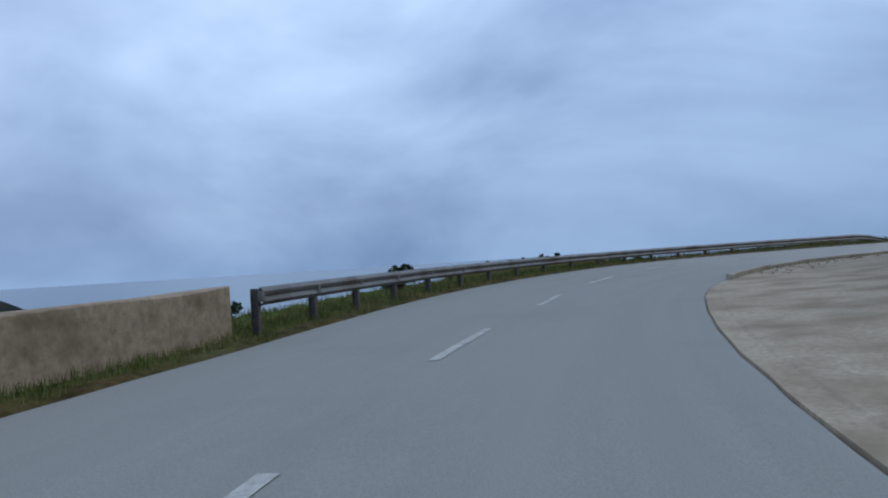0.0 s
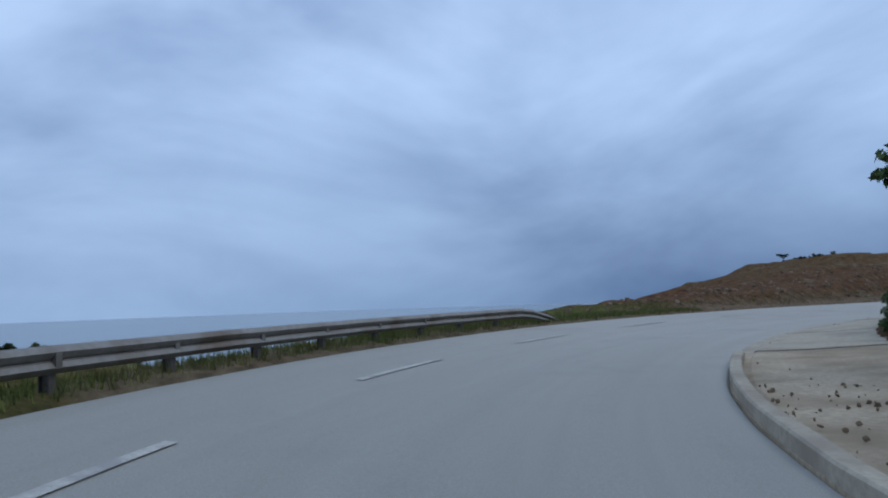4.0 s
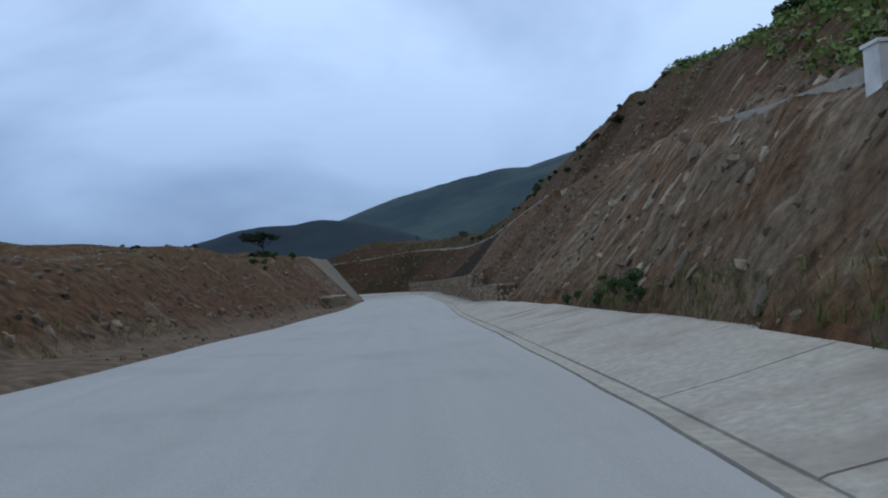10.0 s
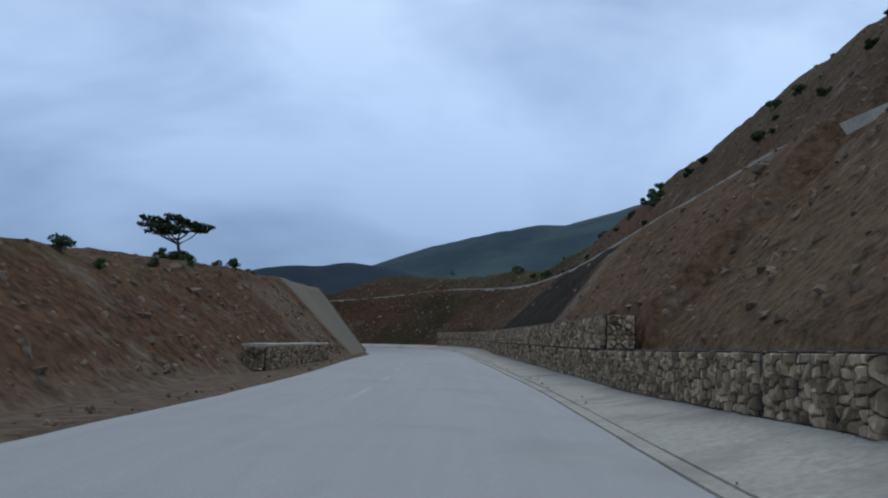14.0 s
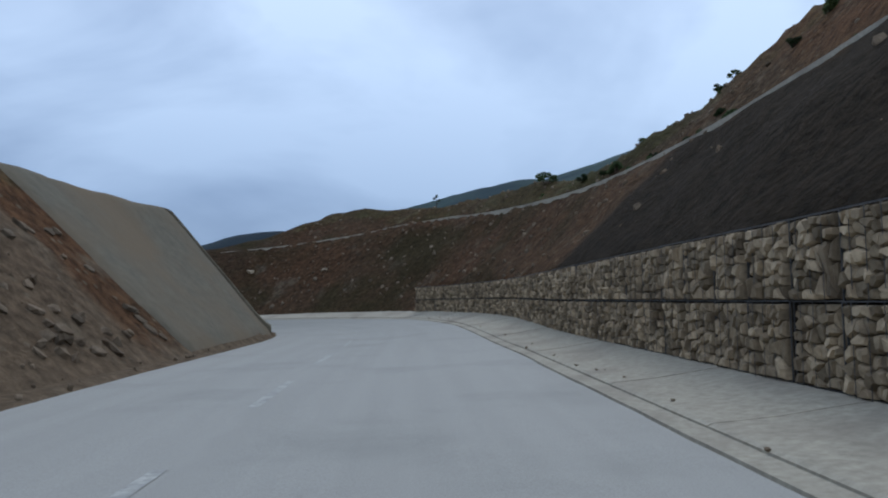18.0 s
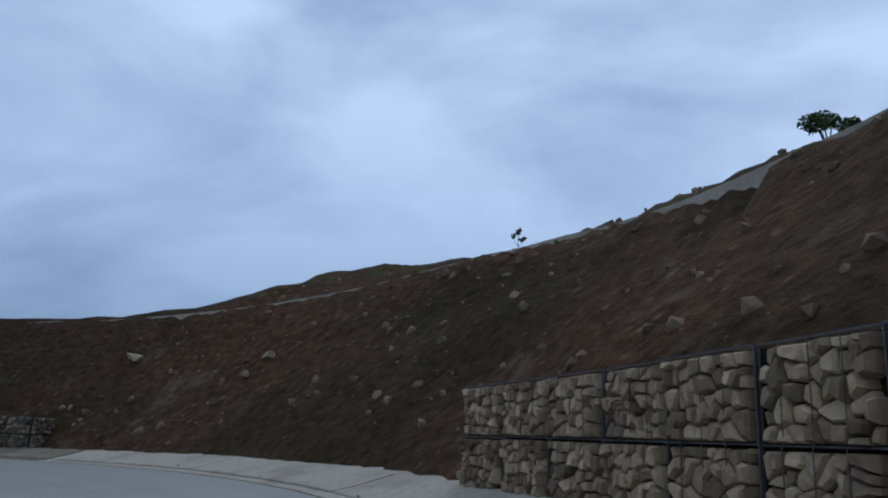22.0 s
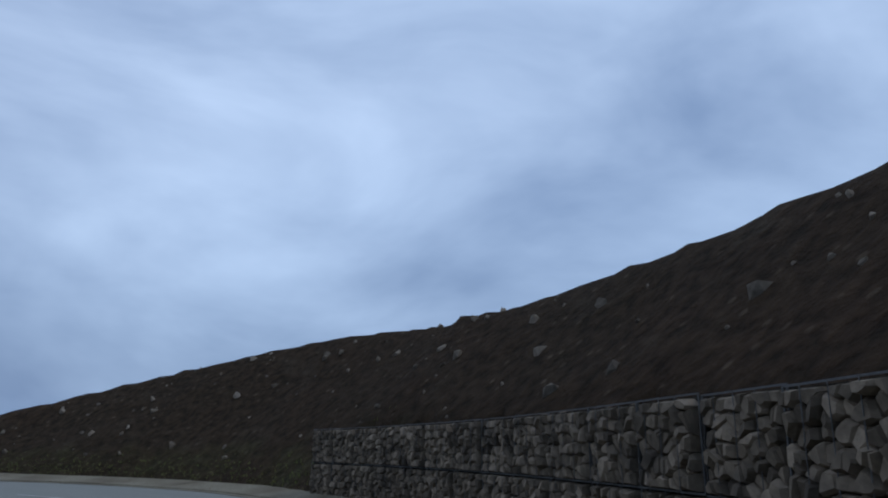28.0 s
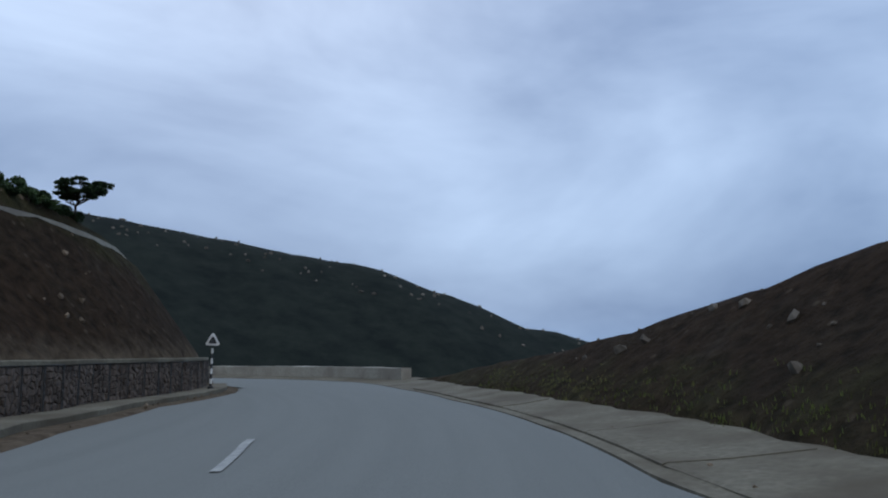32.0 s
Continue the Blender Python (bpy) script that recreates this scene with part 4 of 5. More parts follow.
def gabion_wall(label, u0, u1, face, courses, side=1, length=1.0, size=0.14, single=(), stone=None, fill=None, relief=0.11, swell=((0, 1.0), (1, 1.0))):
    """A wall of stone-filled wire baskets. courses: (first station, bottom, top). single: stations between which the stones are pieces of their own."""
    wall = tagged(new("gabion_wall"), label, "retaining wall", kind="structure")
    wall.matrix_world = Matrix.Translation(Vector(at((u0 + u1) / 2, side * face((u0 + u1) / 2), 0)))
    inv = wall.matrix_world.inverted()
    s0, s1 = np.interp([u0, u1], RU, RS)
    count = max(1, round((s1 - s0) / length))
    for first, bottom, top in courses:
        for k in range(count):
            ua, ub = np.interp([s0 + (s1 - s0) * k / count, s0 + (s1 - s0) * (k + 1) / count], RS, RU)
            if ua < first - 0.05:
                continue
            a, b = Vector(at(ua, side * face(ua), bottom)), Vector(at(ub, side * face(ub), bottom))
            along = (b - a)
            w = along.length
            along.normalize()
            if side > 0:
                out = along.cross(Vector((0, 0, 1))) * -1
                origin = a
            else:
                a, b = b, a
                along = -along
                out = along.cross(Vector((0, 0, 1))) * -1
                origin = a
            grow = float(table(swell, (ua + ub) / 2))
            base = float(lift((ua + ub) / 2, side * face((ua + ub) / 2))) + (tab(APRON_UP, (ua + ub) / 2) - 0.17 if side > 0 else 0)
            grow -= base / courses[-1][2]
            origin = Vector((origin.x, origin.y, base + bottom * grow))
            h = (top - bottom) * grow
            lean = rng.uniform(-0.02, 0.03)
            frame_m = Matrix(((along.x, out.x, 0, origin.x), (along.y, out.y, 0, origin.y), (0, 0, 1, origin.z), (0, 0, 0, 1)))
            m = inv @ frame_m @ pose(0, -0.02 + lean, 0)
            bm = bmesh.new()
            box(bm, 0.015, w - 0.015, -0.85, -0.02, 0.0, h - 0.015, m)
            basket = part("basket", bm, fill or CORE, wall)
            bm = bmesh.new()
            r = 0.007
            for z in (0.0, h):
                box(bm, 0, w, 0.03, 0.03 + 2 * r, z - r, z + r, m)
            for x in (0, w):
                box(bm, x - r, x + r, 0.03, 0.03 + 2 * r, 0, h, m)
            for j in range(1, 4):
                box(bm, w * j / 4 - 0.003, w * j / 4 + 0.003, 0.1, 0.106, 0, h, m)
            part("wire_frame", bm, WIRE, basket)
            polys = [[(x + 0.03, y) for x, y in poly] for poly in cell_polygons(w - 0.06, h - 0.01, size, rng)]
            mid_u = (ua + ub) / 2
            loose = any(p <= mid_u <= q for p, q in single)
            allv, allf = [], []
            for poly in polys:
                v, f = stone_mesh(poly, rng, relief)
                if loose:
                    piece = mesh_object("stone", [m @ Vector(p) for p in v], f, stone or STONE, basket)
                else:
                    base = len(allv)
                    allv += [m @ Vector(p) for p in v]
                    allf += [tuple(i + base for i in q) for q in f]
            # a few stones lie on the top of the basket
            for i in range(int(w / 0.3)):
                x0 = i * 0.3 + rng.uniform(0, 0.1)
                v, f = stone_mesh([(x0, 0.05), (x0 + 0.12, 0.0), (x0 + 0.26, 0.08), (x0 + 0.24, 0.24), (x0 + 0.1, 0.28)], rng)
                base = len(allv)
                allv += [m @ Vector((p[0], -p[2] - 0.02, h - 0.14 + p[1])) for p in v]
                allf += [tuple(reversed([i_ + base for i_ in q])) for q in f]
            ends = []
            if k == 0 or (ua - first) < 0.12:
                ends.append(0.0 if side > 0 else w)
            if k == count - 1:
                ends.append(w if side > 0 else 0.0)
            for x_end in ends:
                sgn = -1 if x_end == 0.0 else 1
                for poly in cell_polygons(0.85, h, size, rng):
                    v, f = stone_mesh(poly, rng)
                    base = len(allv)
                    allv += [m @ Vector((x_end + sgn * (p[1] - 0.02), -p[0], p[2])) for p in v]
                    allf += [tuple(i_ + base for i_ in q) for q in f]
            if allv:
                tagged(mesh_object("stone_fill", allv, allf, stone or STONE, basket), kind="stuff")
    return wall


gabion_wall("long two-course gabion wall of grey-brown stones below the cut slope", 14.27, 23.8, lambda u: float(table(FACE_R, u)), [(14.2, 0.2, 1.17), (16.6, 1.17, 2.15)], single=((19.4, 19.75),))
gabion_wall("two-course gabion wall of dark stones on the bend", 26.9, 30.85, lambda u: float(table(FACE_R, u)), [(26.9, 0.1, 0.8), (26.9, 0.8, 1.5)], size=0.135, stone=DARKSTONE, single=((29.2, 29.5),), swell=((26.9, 1.02), (29, 1.18), (30.9, 1.16)))
gabion_wall("low single-course gabion wall at the foot of the spur", 17.3, 19.4, lambda u: 4.45, [(17.2, 0.0, 0.85)], side=-1)
gabion_wall("low brown stone wall along the inner road edge", 30.2, 36.9, lambda u: tab(INNER_WALL, u), [(30.1, 0.05, 1.1)], side=-1, stone=BROWNSTONE, fill=MORTAR, relief=0.04, single=((33.7, 34.2),))
strip_box("trim", 17.3, 19.4, -4.42, -0.9, 0.84, 0.95, CONCRETE, kind="structure", label="thin earth-stained concrete capping on the low wall", category="wall capping", wobble=0.03)
strip_box("trim", 30.2, 36.9, lambda u: 0.05 - tab(INNER_WALL, u), -0.9, 1.1, 1.2, STAINED, kind="structure", label="pale concrete capping on the inner wall", category="wall capping", wobble=0.02)
strip_box("kerb", 29.0, 37.0, lambda u: -tab(KERB_L, u), -1.0, -0.1, 0.16, STAINED, kind="structure", label="cracked sloping concrete kerb beside the inner lane", category="kerb", wobble=0.03)
strip_box("parapet", 36.7, 39.5, 5.6, 0.5, -0.1, 0.66, CONCRETE, kind="structure", label="low pale concrete parapet round the far bend", category="parapet", wobble=0.03)
strip_box("boundary_wall", -10, 1.7, -4.1, -0.5, -0.1, 0.88, WALLSTONE, kind="structure", label="low brown stone wall beside the road with a grassy foot", category="stone wall", wobble=0.05)

# kerb nose where the concrete apron begins, with broken pieces on it
strip_box("kerb", 3.4, 6.0, tab(EDGE_R, 4) + 0.05, 0.18, -0.1, 0.16, CONCRETE, kind="structure", label="chipped concrete kerb at the start of the apron", category="kerb", wobble=0.03)


# ---- faded centre line ----
def dash(u0, length):
    s = float(np.interp(u0, RU, RS))
    us = np.interp(np.linspace(s, s + length, 6), RS, RU)
    v, f = [], []
    for k, u in enumerate(us):
        for d in (-0.065, 0.065):
            v.append(at_road(u, tab(LINE, u) + d + 0.015 * noise.noise((u * 9, d * 9, 0)), 0.046))
        if k:
            f.append((2 * k - 2, 2 * k - 1, 2 * k + 1, 2 * k))
    return mesh_object("line_dash", v, f, PAINT, road)


for s_dash in [42.5 + 7.5 * k for k in range(20)] + [307.2 - 6.7 * k for k in range(19)]:
    u = float(np.interp(s_dash, RS, RU))
    if not 9.5 < u < 15.5:
        dash(u, 3.2)


# ---- sprayed concrete on the spur ----
def sprayed_slope(u0, u1, rows=26, cols=30):
    """A thin skin of sprayed concrete that follows the spur's cut slope, ragged along its upper end."""
    v, f = [], []
    for i in range(cols + 1):
        u = u0 + (u1 - u0) * i / cols
        run = tab(CREST_L, u) / tab(RISE_L, u) + 0.9 + 0.3 * noise.noise((u * 3, 0, 9.0))
        for j in range(rows + 1):
            e = run * j / rows
            uu = u + (0.10 * noise.noise((e * 0.9, 4.0, 0)) + 0.12 * abs(e / run - 0.45) if i == 0 else 0)
            x, y, _ = at(uu, -(tab(FOOT_L, uu) - 0.12 + e))
            z = height(x, y) + 0.09 + 0.03 * noise.noise((x * 0.6, y * 0.6, 5.0))
            if j == 0:
                z = -0.05
            v.append((x, y, z - (0.35 if i in (0, cols) else 0)))
    n = rows + 1
    for i in range(cols):
        for j in range(rows):
            a = i * n + j
            f.append((a, a + n, a + n + 1, a + 1))
    return mesh_object("sprayed_concrete_slope", v, f, SHOTCRETE, smooth=True)


tagged(sprayed_slope(20.55, 22.9), "smooth grey-green sprayed-concrete facing on the spur's cut slope", "slope facing", kind="structure")


def edge_beam(u0, u1):
    """A low rounded concrete edge that runs down the end of the sprayed facing."""
    v, f = [], []
    run = (tab(CREST_L, u0) - 0.06) / tab(RISE_L, u0) + 0.5
    pr = ((0.0, -0.2), (0.05, 0.2), (0.25, 0.25), (0.75, 0.25), (0.95, 0.2), (1.0, -0.2))
    for j in range(25):
        e = run * j / 24 - 0.1
        for a, dz in pr:
            u = u0 + (u1 - u0) * a
            x, y, _ = at(u, -(tab(FOOT_L, u) + e))
            v.append((x, y, max(height(x, y), 0.02) + 0.06 + dz + 0.03 * noise.noise((e * 1.5, a, 7.0))))
        if j:
            for k in range(5):
                c = (j - 1) * 6 + k
                f.append((c, c + 6, c + 7, c + 1))
    f.append((0, 1, 2, 3, 4, 5))
    return tagged(mesh_object("trim", v, f, STAINED), "earth-stained concrete edge beam beside the sprayed facing", "edge beam", kind="structure")


edge_beam(22.52, 22.60)


# ---- drains on the benches ----
def slope_place(u, z, side=1):
    """Distance from the centre line at which the slope reaches a height."""
    ds = np.arange(4.5, 30, 0.25)
    p = at(np.full(len(ds), u), side * ds)
    hs = np.array([height(x, y) for x, y, _ in p])
    k = int(np.argmax(hs >= z))
    return float(ds[k]) if hs[k] >= z else float(ds[int(hs.argmax())])


def bench_at(u):
    """Distance from the centre line of the bench's inner part, right of the road."""
    return float(table(FACE_R, u) + (table(BENCH_R, u) - table(WALL_R, u)) / table(RISE_R, u) + table(SET_R, u))


def bench_drain(u0, u1, level, label, side=1, width=0.6, rise=0.12, step=0.2, lift_by=((0, 0.02), (40, 0.02))):
    """An open channel with two low upstands that follows the bench."""
    us = np.arange(u0, u1, step)
    ds = np.array([bench_at(u) - 0.05 if side > 0 else tab(FOOT_L, u) + (tab(level, u) - tab(BASE_L, u)) / tab(RISE_L, u) for u in us])
    ds = np.convolve(np.pad(ds, 3, mode="edge"), np.ones(7) / 7, "valid")
    zs = np.array([height(*at(u, side * (ds[i] - 0.2))[:2]) for i, u in enumerate(us)])
    zs = np.convolve(np.pad(zs, 2, mode="edge"), np.ones(5) / 5, "valid")
    verts, faces = [], []
    pr = ((-0.14, -0.9), (-0.12, rise), (0.06, rise), (0.1, 0.02), (width - 0.1, 0.02), (width - 0.06, rise + 0.06), (width + 0.1, rise + 0.06), (width + 0.12, -0.7))
    for i, u in enumerate(us):
        z = zs[i] + tab(lift_by, u)
        for o, dz in pr:
            verts.append(at(u, side * (ds[i] + o), z + dz + 0.04 * noise.noise((u * 3, o, 2.0))))
        if i:
            for j in range(len(pr) - 1):
                a = (i - 1) * len(pr) + j
                faces.append((a, a + 1, a + 1 + len(pr), a + len(pr)))
    return tagged(mesh_object("drain_channel", verts, faces, CONCRETE), label, "drain channel", kind="structure")


bench_drain(11.2, 17.0, BENCH_R, "narrow pale concrete drain channel running along the rocky slope", width=0.4, rise=0.06, lift_by=((11, 0.16), (12.2, 0.1), (13.2, -0.05), (16, -0.05), (17, 0.04)))
bench_drain(17.0, 28.0, BENCH_R, "long pale concrete drain channel on the bench of the cut slope", rise=0.12, lift_by=((17.2, 0.04), (22, 0.08), (24, 0.06), (25, 0.0), (26, -0.05), (28, -0.1)))
bench_drain(29.5, 37.1, [(27, 3.9), (34, 5.0), (35.3, 5.7), (36.2, 5.3), (37, 4.4)], "pale concrete drain channel on the bench of the inner slope", side=-1, width=0.32, lift_by=((29, 0.14), (37, 0.14)))


def bench_wall(u0, u1):
    """Grey stone-faced retaining wall on the bench, ending in a white concrete box."""
    us = np.arange(u0, u1 + 0.01, 0.15)
    ds = np.array([bench_at(u) + 0.1 for u in us])
    holder = tagged(new("bench_wall"), "grey stone retaining wall on the slope bench", "retaining wall", kind="structure")
    v, f = [], []
    for i, u in enumerate(us):
        z = float(table(BENCH_R, u))
        for o, dz in ((0, -1.0), (0, 0.25), (0.35, 0.27), (0.35, -1.0)):
            v.append(at(u, ds[i] + o, z + dz + 0.04 * noise.noise((u * 8, o, 0))))
        if i:
            for j in range(3):
                a = (i - 1) * 4 + j
                f.append((a, a + 1, a + 5, a + 4))
    mesh_object("wall_body", v, f, CONCRETE, holder)
    for i in range(0, len(us) - 1):
        z = float(table(BENCH_R, us[i]))
        a, b = Vector(at(us[i], ds[i], z - 0.35)), Vector(at(us[i + 1], ds[i + 1], z - 0.35))
        w = (b - a).length
        al = (b - a).normalized()
        out = al.cross(Vector((0, 0, 1))) * -1
        m = Matrix(((al.x, out.x, 0, a.x), (al.y, out.y, 0, a.y), (0, 0, 1, a.z), (0, 0, 0, 1)))
        av, af = [], []
        for poly in cell_polygons(w, 0.6, 0.2, rng):
            sv, sf = stone_mesh(poly, rng, 0.06)
            base = len(av)
            av += [m @ Vector(p) for p in sv]
            af += [tuple(q + base for q in fc) for fc in sf]
        tagged(mesh_object("stone_facing", av, af, STONE, holder), kind="stuff")
    bm = bmesh.new()
    p = at(u1 + 0.03, bench_at(u1) - 0.1)
    z = tab(BENCH_R, u1)
    box(bm, -0.17, 0.17, -0.17, 0.17, -0.9, 0.26)
    box(bm, -0.20, 0.20, -0.20, 0.20, 0.26, 0.31)
    bmesh.ops.bevel(bm, geom=bm.edges[:], offset=0.02, segments=1)
    cham = part("inspection_box", bm, WHITE, None)
    cham.matrix_world = pose(p[0], p[1], z, 0, 0, math.degrees(heading(us[-1])))
    tagged(cham, "whitewashed concrete inspection box at the end of the bench wall", "inspection box")


bench_wall(6.6, 11.2)


# ---- guard rail ----
def guard_rail(u0, u1, off):
    rail = tagged(new("guard_rail"), "weathered galvanised steel guard rail on posts above the sea slope", "guard rail")
    s0, s1 = (float(np.interp(u, RU, RS)) for u in (u0, u1))
    prof = ((0.0, 0.43), (0.035, 0.46), (0.07, 0.50), (0.035, 0.56), (0.0, 0.585), (0.035, 0.61), (0.07, 0.67), (0.035, 0.715), (0.0, 0.745), (-0.012, 0.745), (0.022, 0.61), (-0.012, 0.585), (0.05, 0.5), (-0.012, 0.43))
    n = len(prof)
    beam = 4.0
    k = 0
    while s0 + k * beam < s1 - 0.1:
        v, f = [], []
        ss = np.linspace(s0 + k * beam, min(s0 + (k + 1) * beam + 0.1, s1), 6)
        for i, s in enumerate(ss):
            u = float(np.interp(s, RS, RU))
            drop = max(0.0, (s - (s1 - 3.2)) / 3.2)
            for o, z in prof:
                v.append(at(u, -(off - o) - 0.5 * drop * drop, (z - 0.42) * (1 - 0.35 * drop) + 0.54 - 0.47 * drop + 0.01 * noise.noise((s, 0, 0))))
            if i:
                for j in range(n):
                    a, b = (i - 1) * n + j, (i - 1) * n + (j + 1) % n
                    f.append((a, b, b + n, a + n))
        mesh_object("beam", v, f, STEEL, rail)
        k += 1
    s = s0
    while s < s1 - 3.0:
        u = float(np.interp(s, RS, RU))
        p = at(u, -off - 0.1)
        bm = bmesh.new()
        m = pose(p[0], p[1], 0.12, rng.uniform(-2, 2), rng.uniform(-2, 2), math.degrees(heading(u)))
        box(bm, -0.055, 0.055, -0.07, -0.06, -0.6, 0.72, m)
        box(bm, -0.055, 0.055, 0.06, 0.07, -0.6, 0.72, m)
        box(bm, -0.004, 0.004, -0.06, 0.06, -0.6, 0.72, m)
        post = part("post", bm, DARKPOST, rail)
        bm = bmesh.new()
        box(bm, -0.05, 0.05, -0.16, -0.07, 0.5, 0.68, m)
        part("spacer", bm, STEEL, post)
        s += 2.0
    return rail


guard_rail(1.75, 7.45, 3.75)


# ---- hazard marker ----
def marker_sign(u, d):
    sign = tagged(new("hazard_marker"), "pale-edged triangular hazard sign on a black and white banded post", "road sign")
    p = at(u, d)
    sign.matrix_world = pose(p[0], p[1], 0.15, 0, 1.0, math.degrees(heading(u)) - 90)
    for k in range(8):
        bm = bmesh.new()
        bmesh.ops.create_cone(bm, cap_ends=True, segments=12, radius1=0.04, radius2=0.04, depth=0.17, matrix=pose(0, 0, 0.085 + 0.17 * k))
        part("post_band", bm, WHITE if k % 2 else BLACK, sign)
    bm = bmesh.new()
    bmesh.ops.create_cone(bm, cap_ends=True, segments=12, radius1=0.12, radius2=0.09, depth=0.12, matrix=pose(0, 0, 0.02))
    part("base", bm, BLACK, sign)

    def plate(r, y, t, mat, name):
        bm = bmesh.new()
        ring = []
        for yy in (y, y + t):
            row = []
            for c in (90, 210, 330):
                cx, cz = 0.78 * r * math.cos(radians(c)), 0.78 * r * math.sin(radians(c))
                for a in (-50, -25, 0, 25, 50):
                    row.append(bm.verts.new((cx + 0.22 * r * math.cos(radians(c + a)), yy, 1.62 + cz + 0.22 * r * math.sin(radians(c + a)))))
            ring.append(row)
        bm.faces.new(ring[0])
        bm.faces.new(list(reversed(ring[1])))
        for i in range(15):
            j = (i + 1) % 15
            bm.faces.new((ring[0][j], ring[0][i], ring[1][i], ring[1][j]))
        return part(name, bm, mat, sign)
    plate(0.26, -0.02, 0.012, WHITE, "plate")
    plate(0.15, -0.027, 0.006, BLACK, "plate_face")


marker_sign(36.15, -3.2)


# ---- plants ----
def tube(bm, path, radii, seg=7):
    """A tapered limb along a path."""
    rings = []
    for i, p in enumerate(path):
        d = (path[min(i + 1, len(path) - 1)] - path[max(i - 1, 0)]).normalized()
        a = d.orthogonal().normalized()
        b = d.cross(a)
        rings.append([bm.verts.new(p + (a * math.cos(k * math.tau / seg) + b * math.sin(k * math.tau / seg)) * radii[i]) for k in range(seg)])
    for r0, r1 in zip(rings, rings[1:]):
        for k in range(seg):
            bm.faces.new((r0[k], r0[(k + 1) % seg], r1[(k + 1) % seg], r1[k]))


def leaf_cloud(clumps, count, size, rg, flat=1.0):
    """Many small folded leaves round the clump centres (place, radius)."""
    v, f = [], []
    total = sum(c[1] ** 2 for c in clumps)
    for c, r in clumps:
        for _ in range(max(6, int(count * r * r / total))):
            d = Vector((rg.gauss(0, 1), rg.gauss(0, 1), rg.gauss(0, 1) * flat))
            d = d.normalized() * r * rg.uniform(0.35, 1.0) ** 0.6
            p = c + Vector((d.x, d.y, d.z * (0.7 if flat == 1 else flat)))
            a = Vector((rg.gauss(0, 1), rg.gauss(0, 1), rg.gauss(0, 0.6))).normalized()
            b = a.orthogonal().normalized()
            b.rotate(Matrix.Rotation(rg.uniform(0, 6.28), 3, a))
            s = size * rg.uniform(0.6, 1.4)
            n = len(v)
            v += [p - a * s, p + b * s * 0.45 + Vector((0, 0, s * 0.15)), p + a * s, p - b * s * 0.45 + Vector((0, 0, s * 0.15))]
            f += [(n, n + 1, n + 2), (n, n + 2, n + 3)]
    return v, f


def tree(label, place, tall, wide, lean=(0, 0), flat=0.35, leaves=2600, seed=1, limbs=7, mat=None, leaf=0.09, sparse=False, girth=0.045):
    rg = random.Random(seed)
    t = tagged(new("tree"), label, "tree")
    t.matrix_world = Matrix.Translation(Vector(place))
    bm = bmesh.new()
    fork = tall * 0.5
    trunk = [Vector((lean[0] * k * k * tall * 0.5 + 0.03 * rg.uniform(-1, 1), lean[1] * k * k * tall * 0.5 + 0.03 * rg.uniform(-1, 1), -0.3 + (fork + 0.3) * k)) for k in (0, 0.3, 0.6, 0.85, 1.0)]
    r0 = girth * tall
    tube(bm, trunk, [r0 * 1.35, r0, r0 * 0.85, r0 * 0.75, r0 * 0.6])
    part("trunk", bm, BARK, t)
    clumps = []
    for k in range(limbs):
        a = k * math.tau / limbs + rg.uniform(-0.4, 0.4)
        reach = wide * 0.5 * rg.uniform(0.55, 1.0)
        start = trunk[-1] if k % 2 else trunk[-2]
        end = start + Vector((math.cos(a) * reach + lean[0] * tall * 0.6, math.sin(a) * reach + lean[1] * tall * 0.6, (tall - fork) * rg.uniform(0.45, 0.95)))
        mid = (start + end) / 2 + Vector((rg.uniform(-0.1, 0.1), rg.uniform(-0.1, 0.1), -0.06 * tall)) * 0.8
        bm = bmesh.new()
        tube(bm, [start, mid, end], [r0 * 0.5, r0 * 0.32, r0 * 0.1], 5)
        for j in range(3):
            q = mid.lerp(end, rg.uniform(0.2, 0.95))
            e = q + Vector((rg.uniform(-1, 1), rg.uniform(-1, 1), rg.uniform(0.1, 0.8))) * wide * 0.13
            tube(bm, [q, e], [r0 * 0.16, r0 * 0.05], 4)
            clumps.append((e, wide * rg.uniform(0.08, 0.15)))
        part("limb", bm, BARK, t)
        clumps.append((end, wide * rg.uniform(0.12, 0.2) * (0.7 if sparse else 1)))
    v, f = leaf_cloud(clumps, leaves, leaf, rg, flat)
    mesh_object("crown", v, f, mat or PINE, t)
    return t


def on_slope(u, d, sink=0.0):
    p = at(u, d)
    return (float(p[0]), float(p[1]), height(p[0], p[1]) - sink)


tree("wind-shaped umbrella tree with a dark flat crown on the spur", (-14.3, 16.8, height(-14.3, 16.8)), 2.3, 3.4, (-0.15, 0.1), 0.3, 3600, 3, 8)
def rooted(label, crown, wide, **kw):
    """A tree whose crown's middle is at a place, rooted in the ground below it."""
    x, y, z = crown
    ground_z = height(x, y)
    return tree(label, (x, y, ground_z), (z - ground_z) * 1.18, wide, **kw)


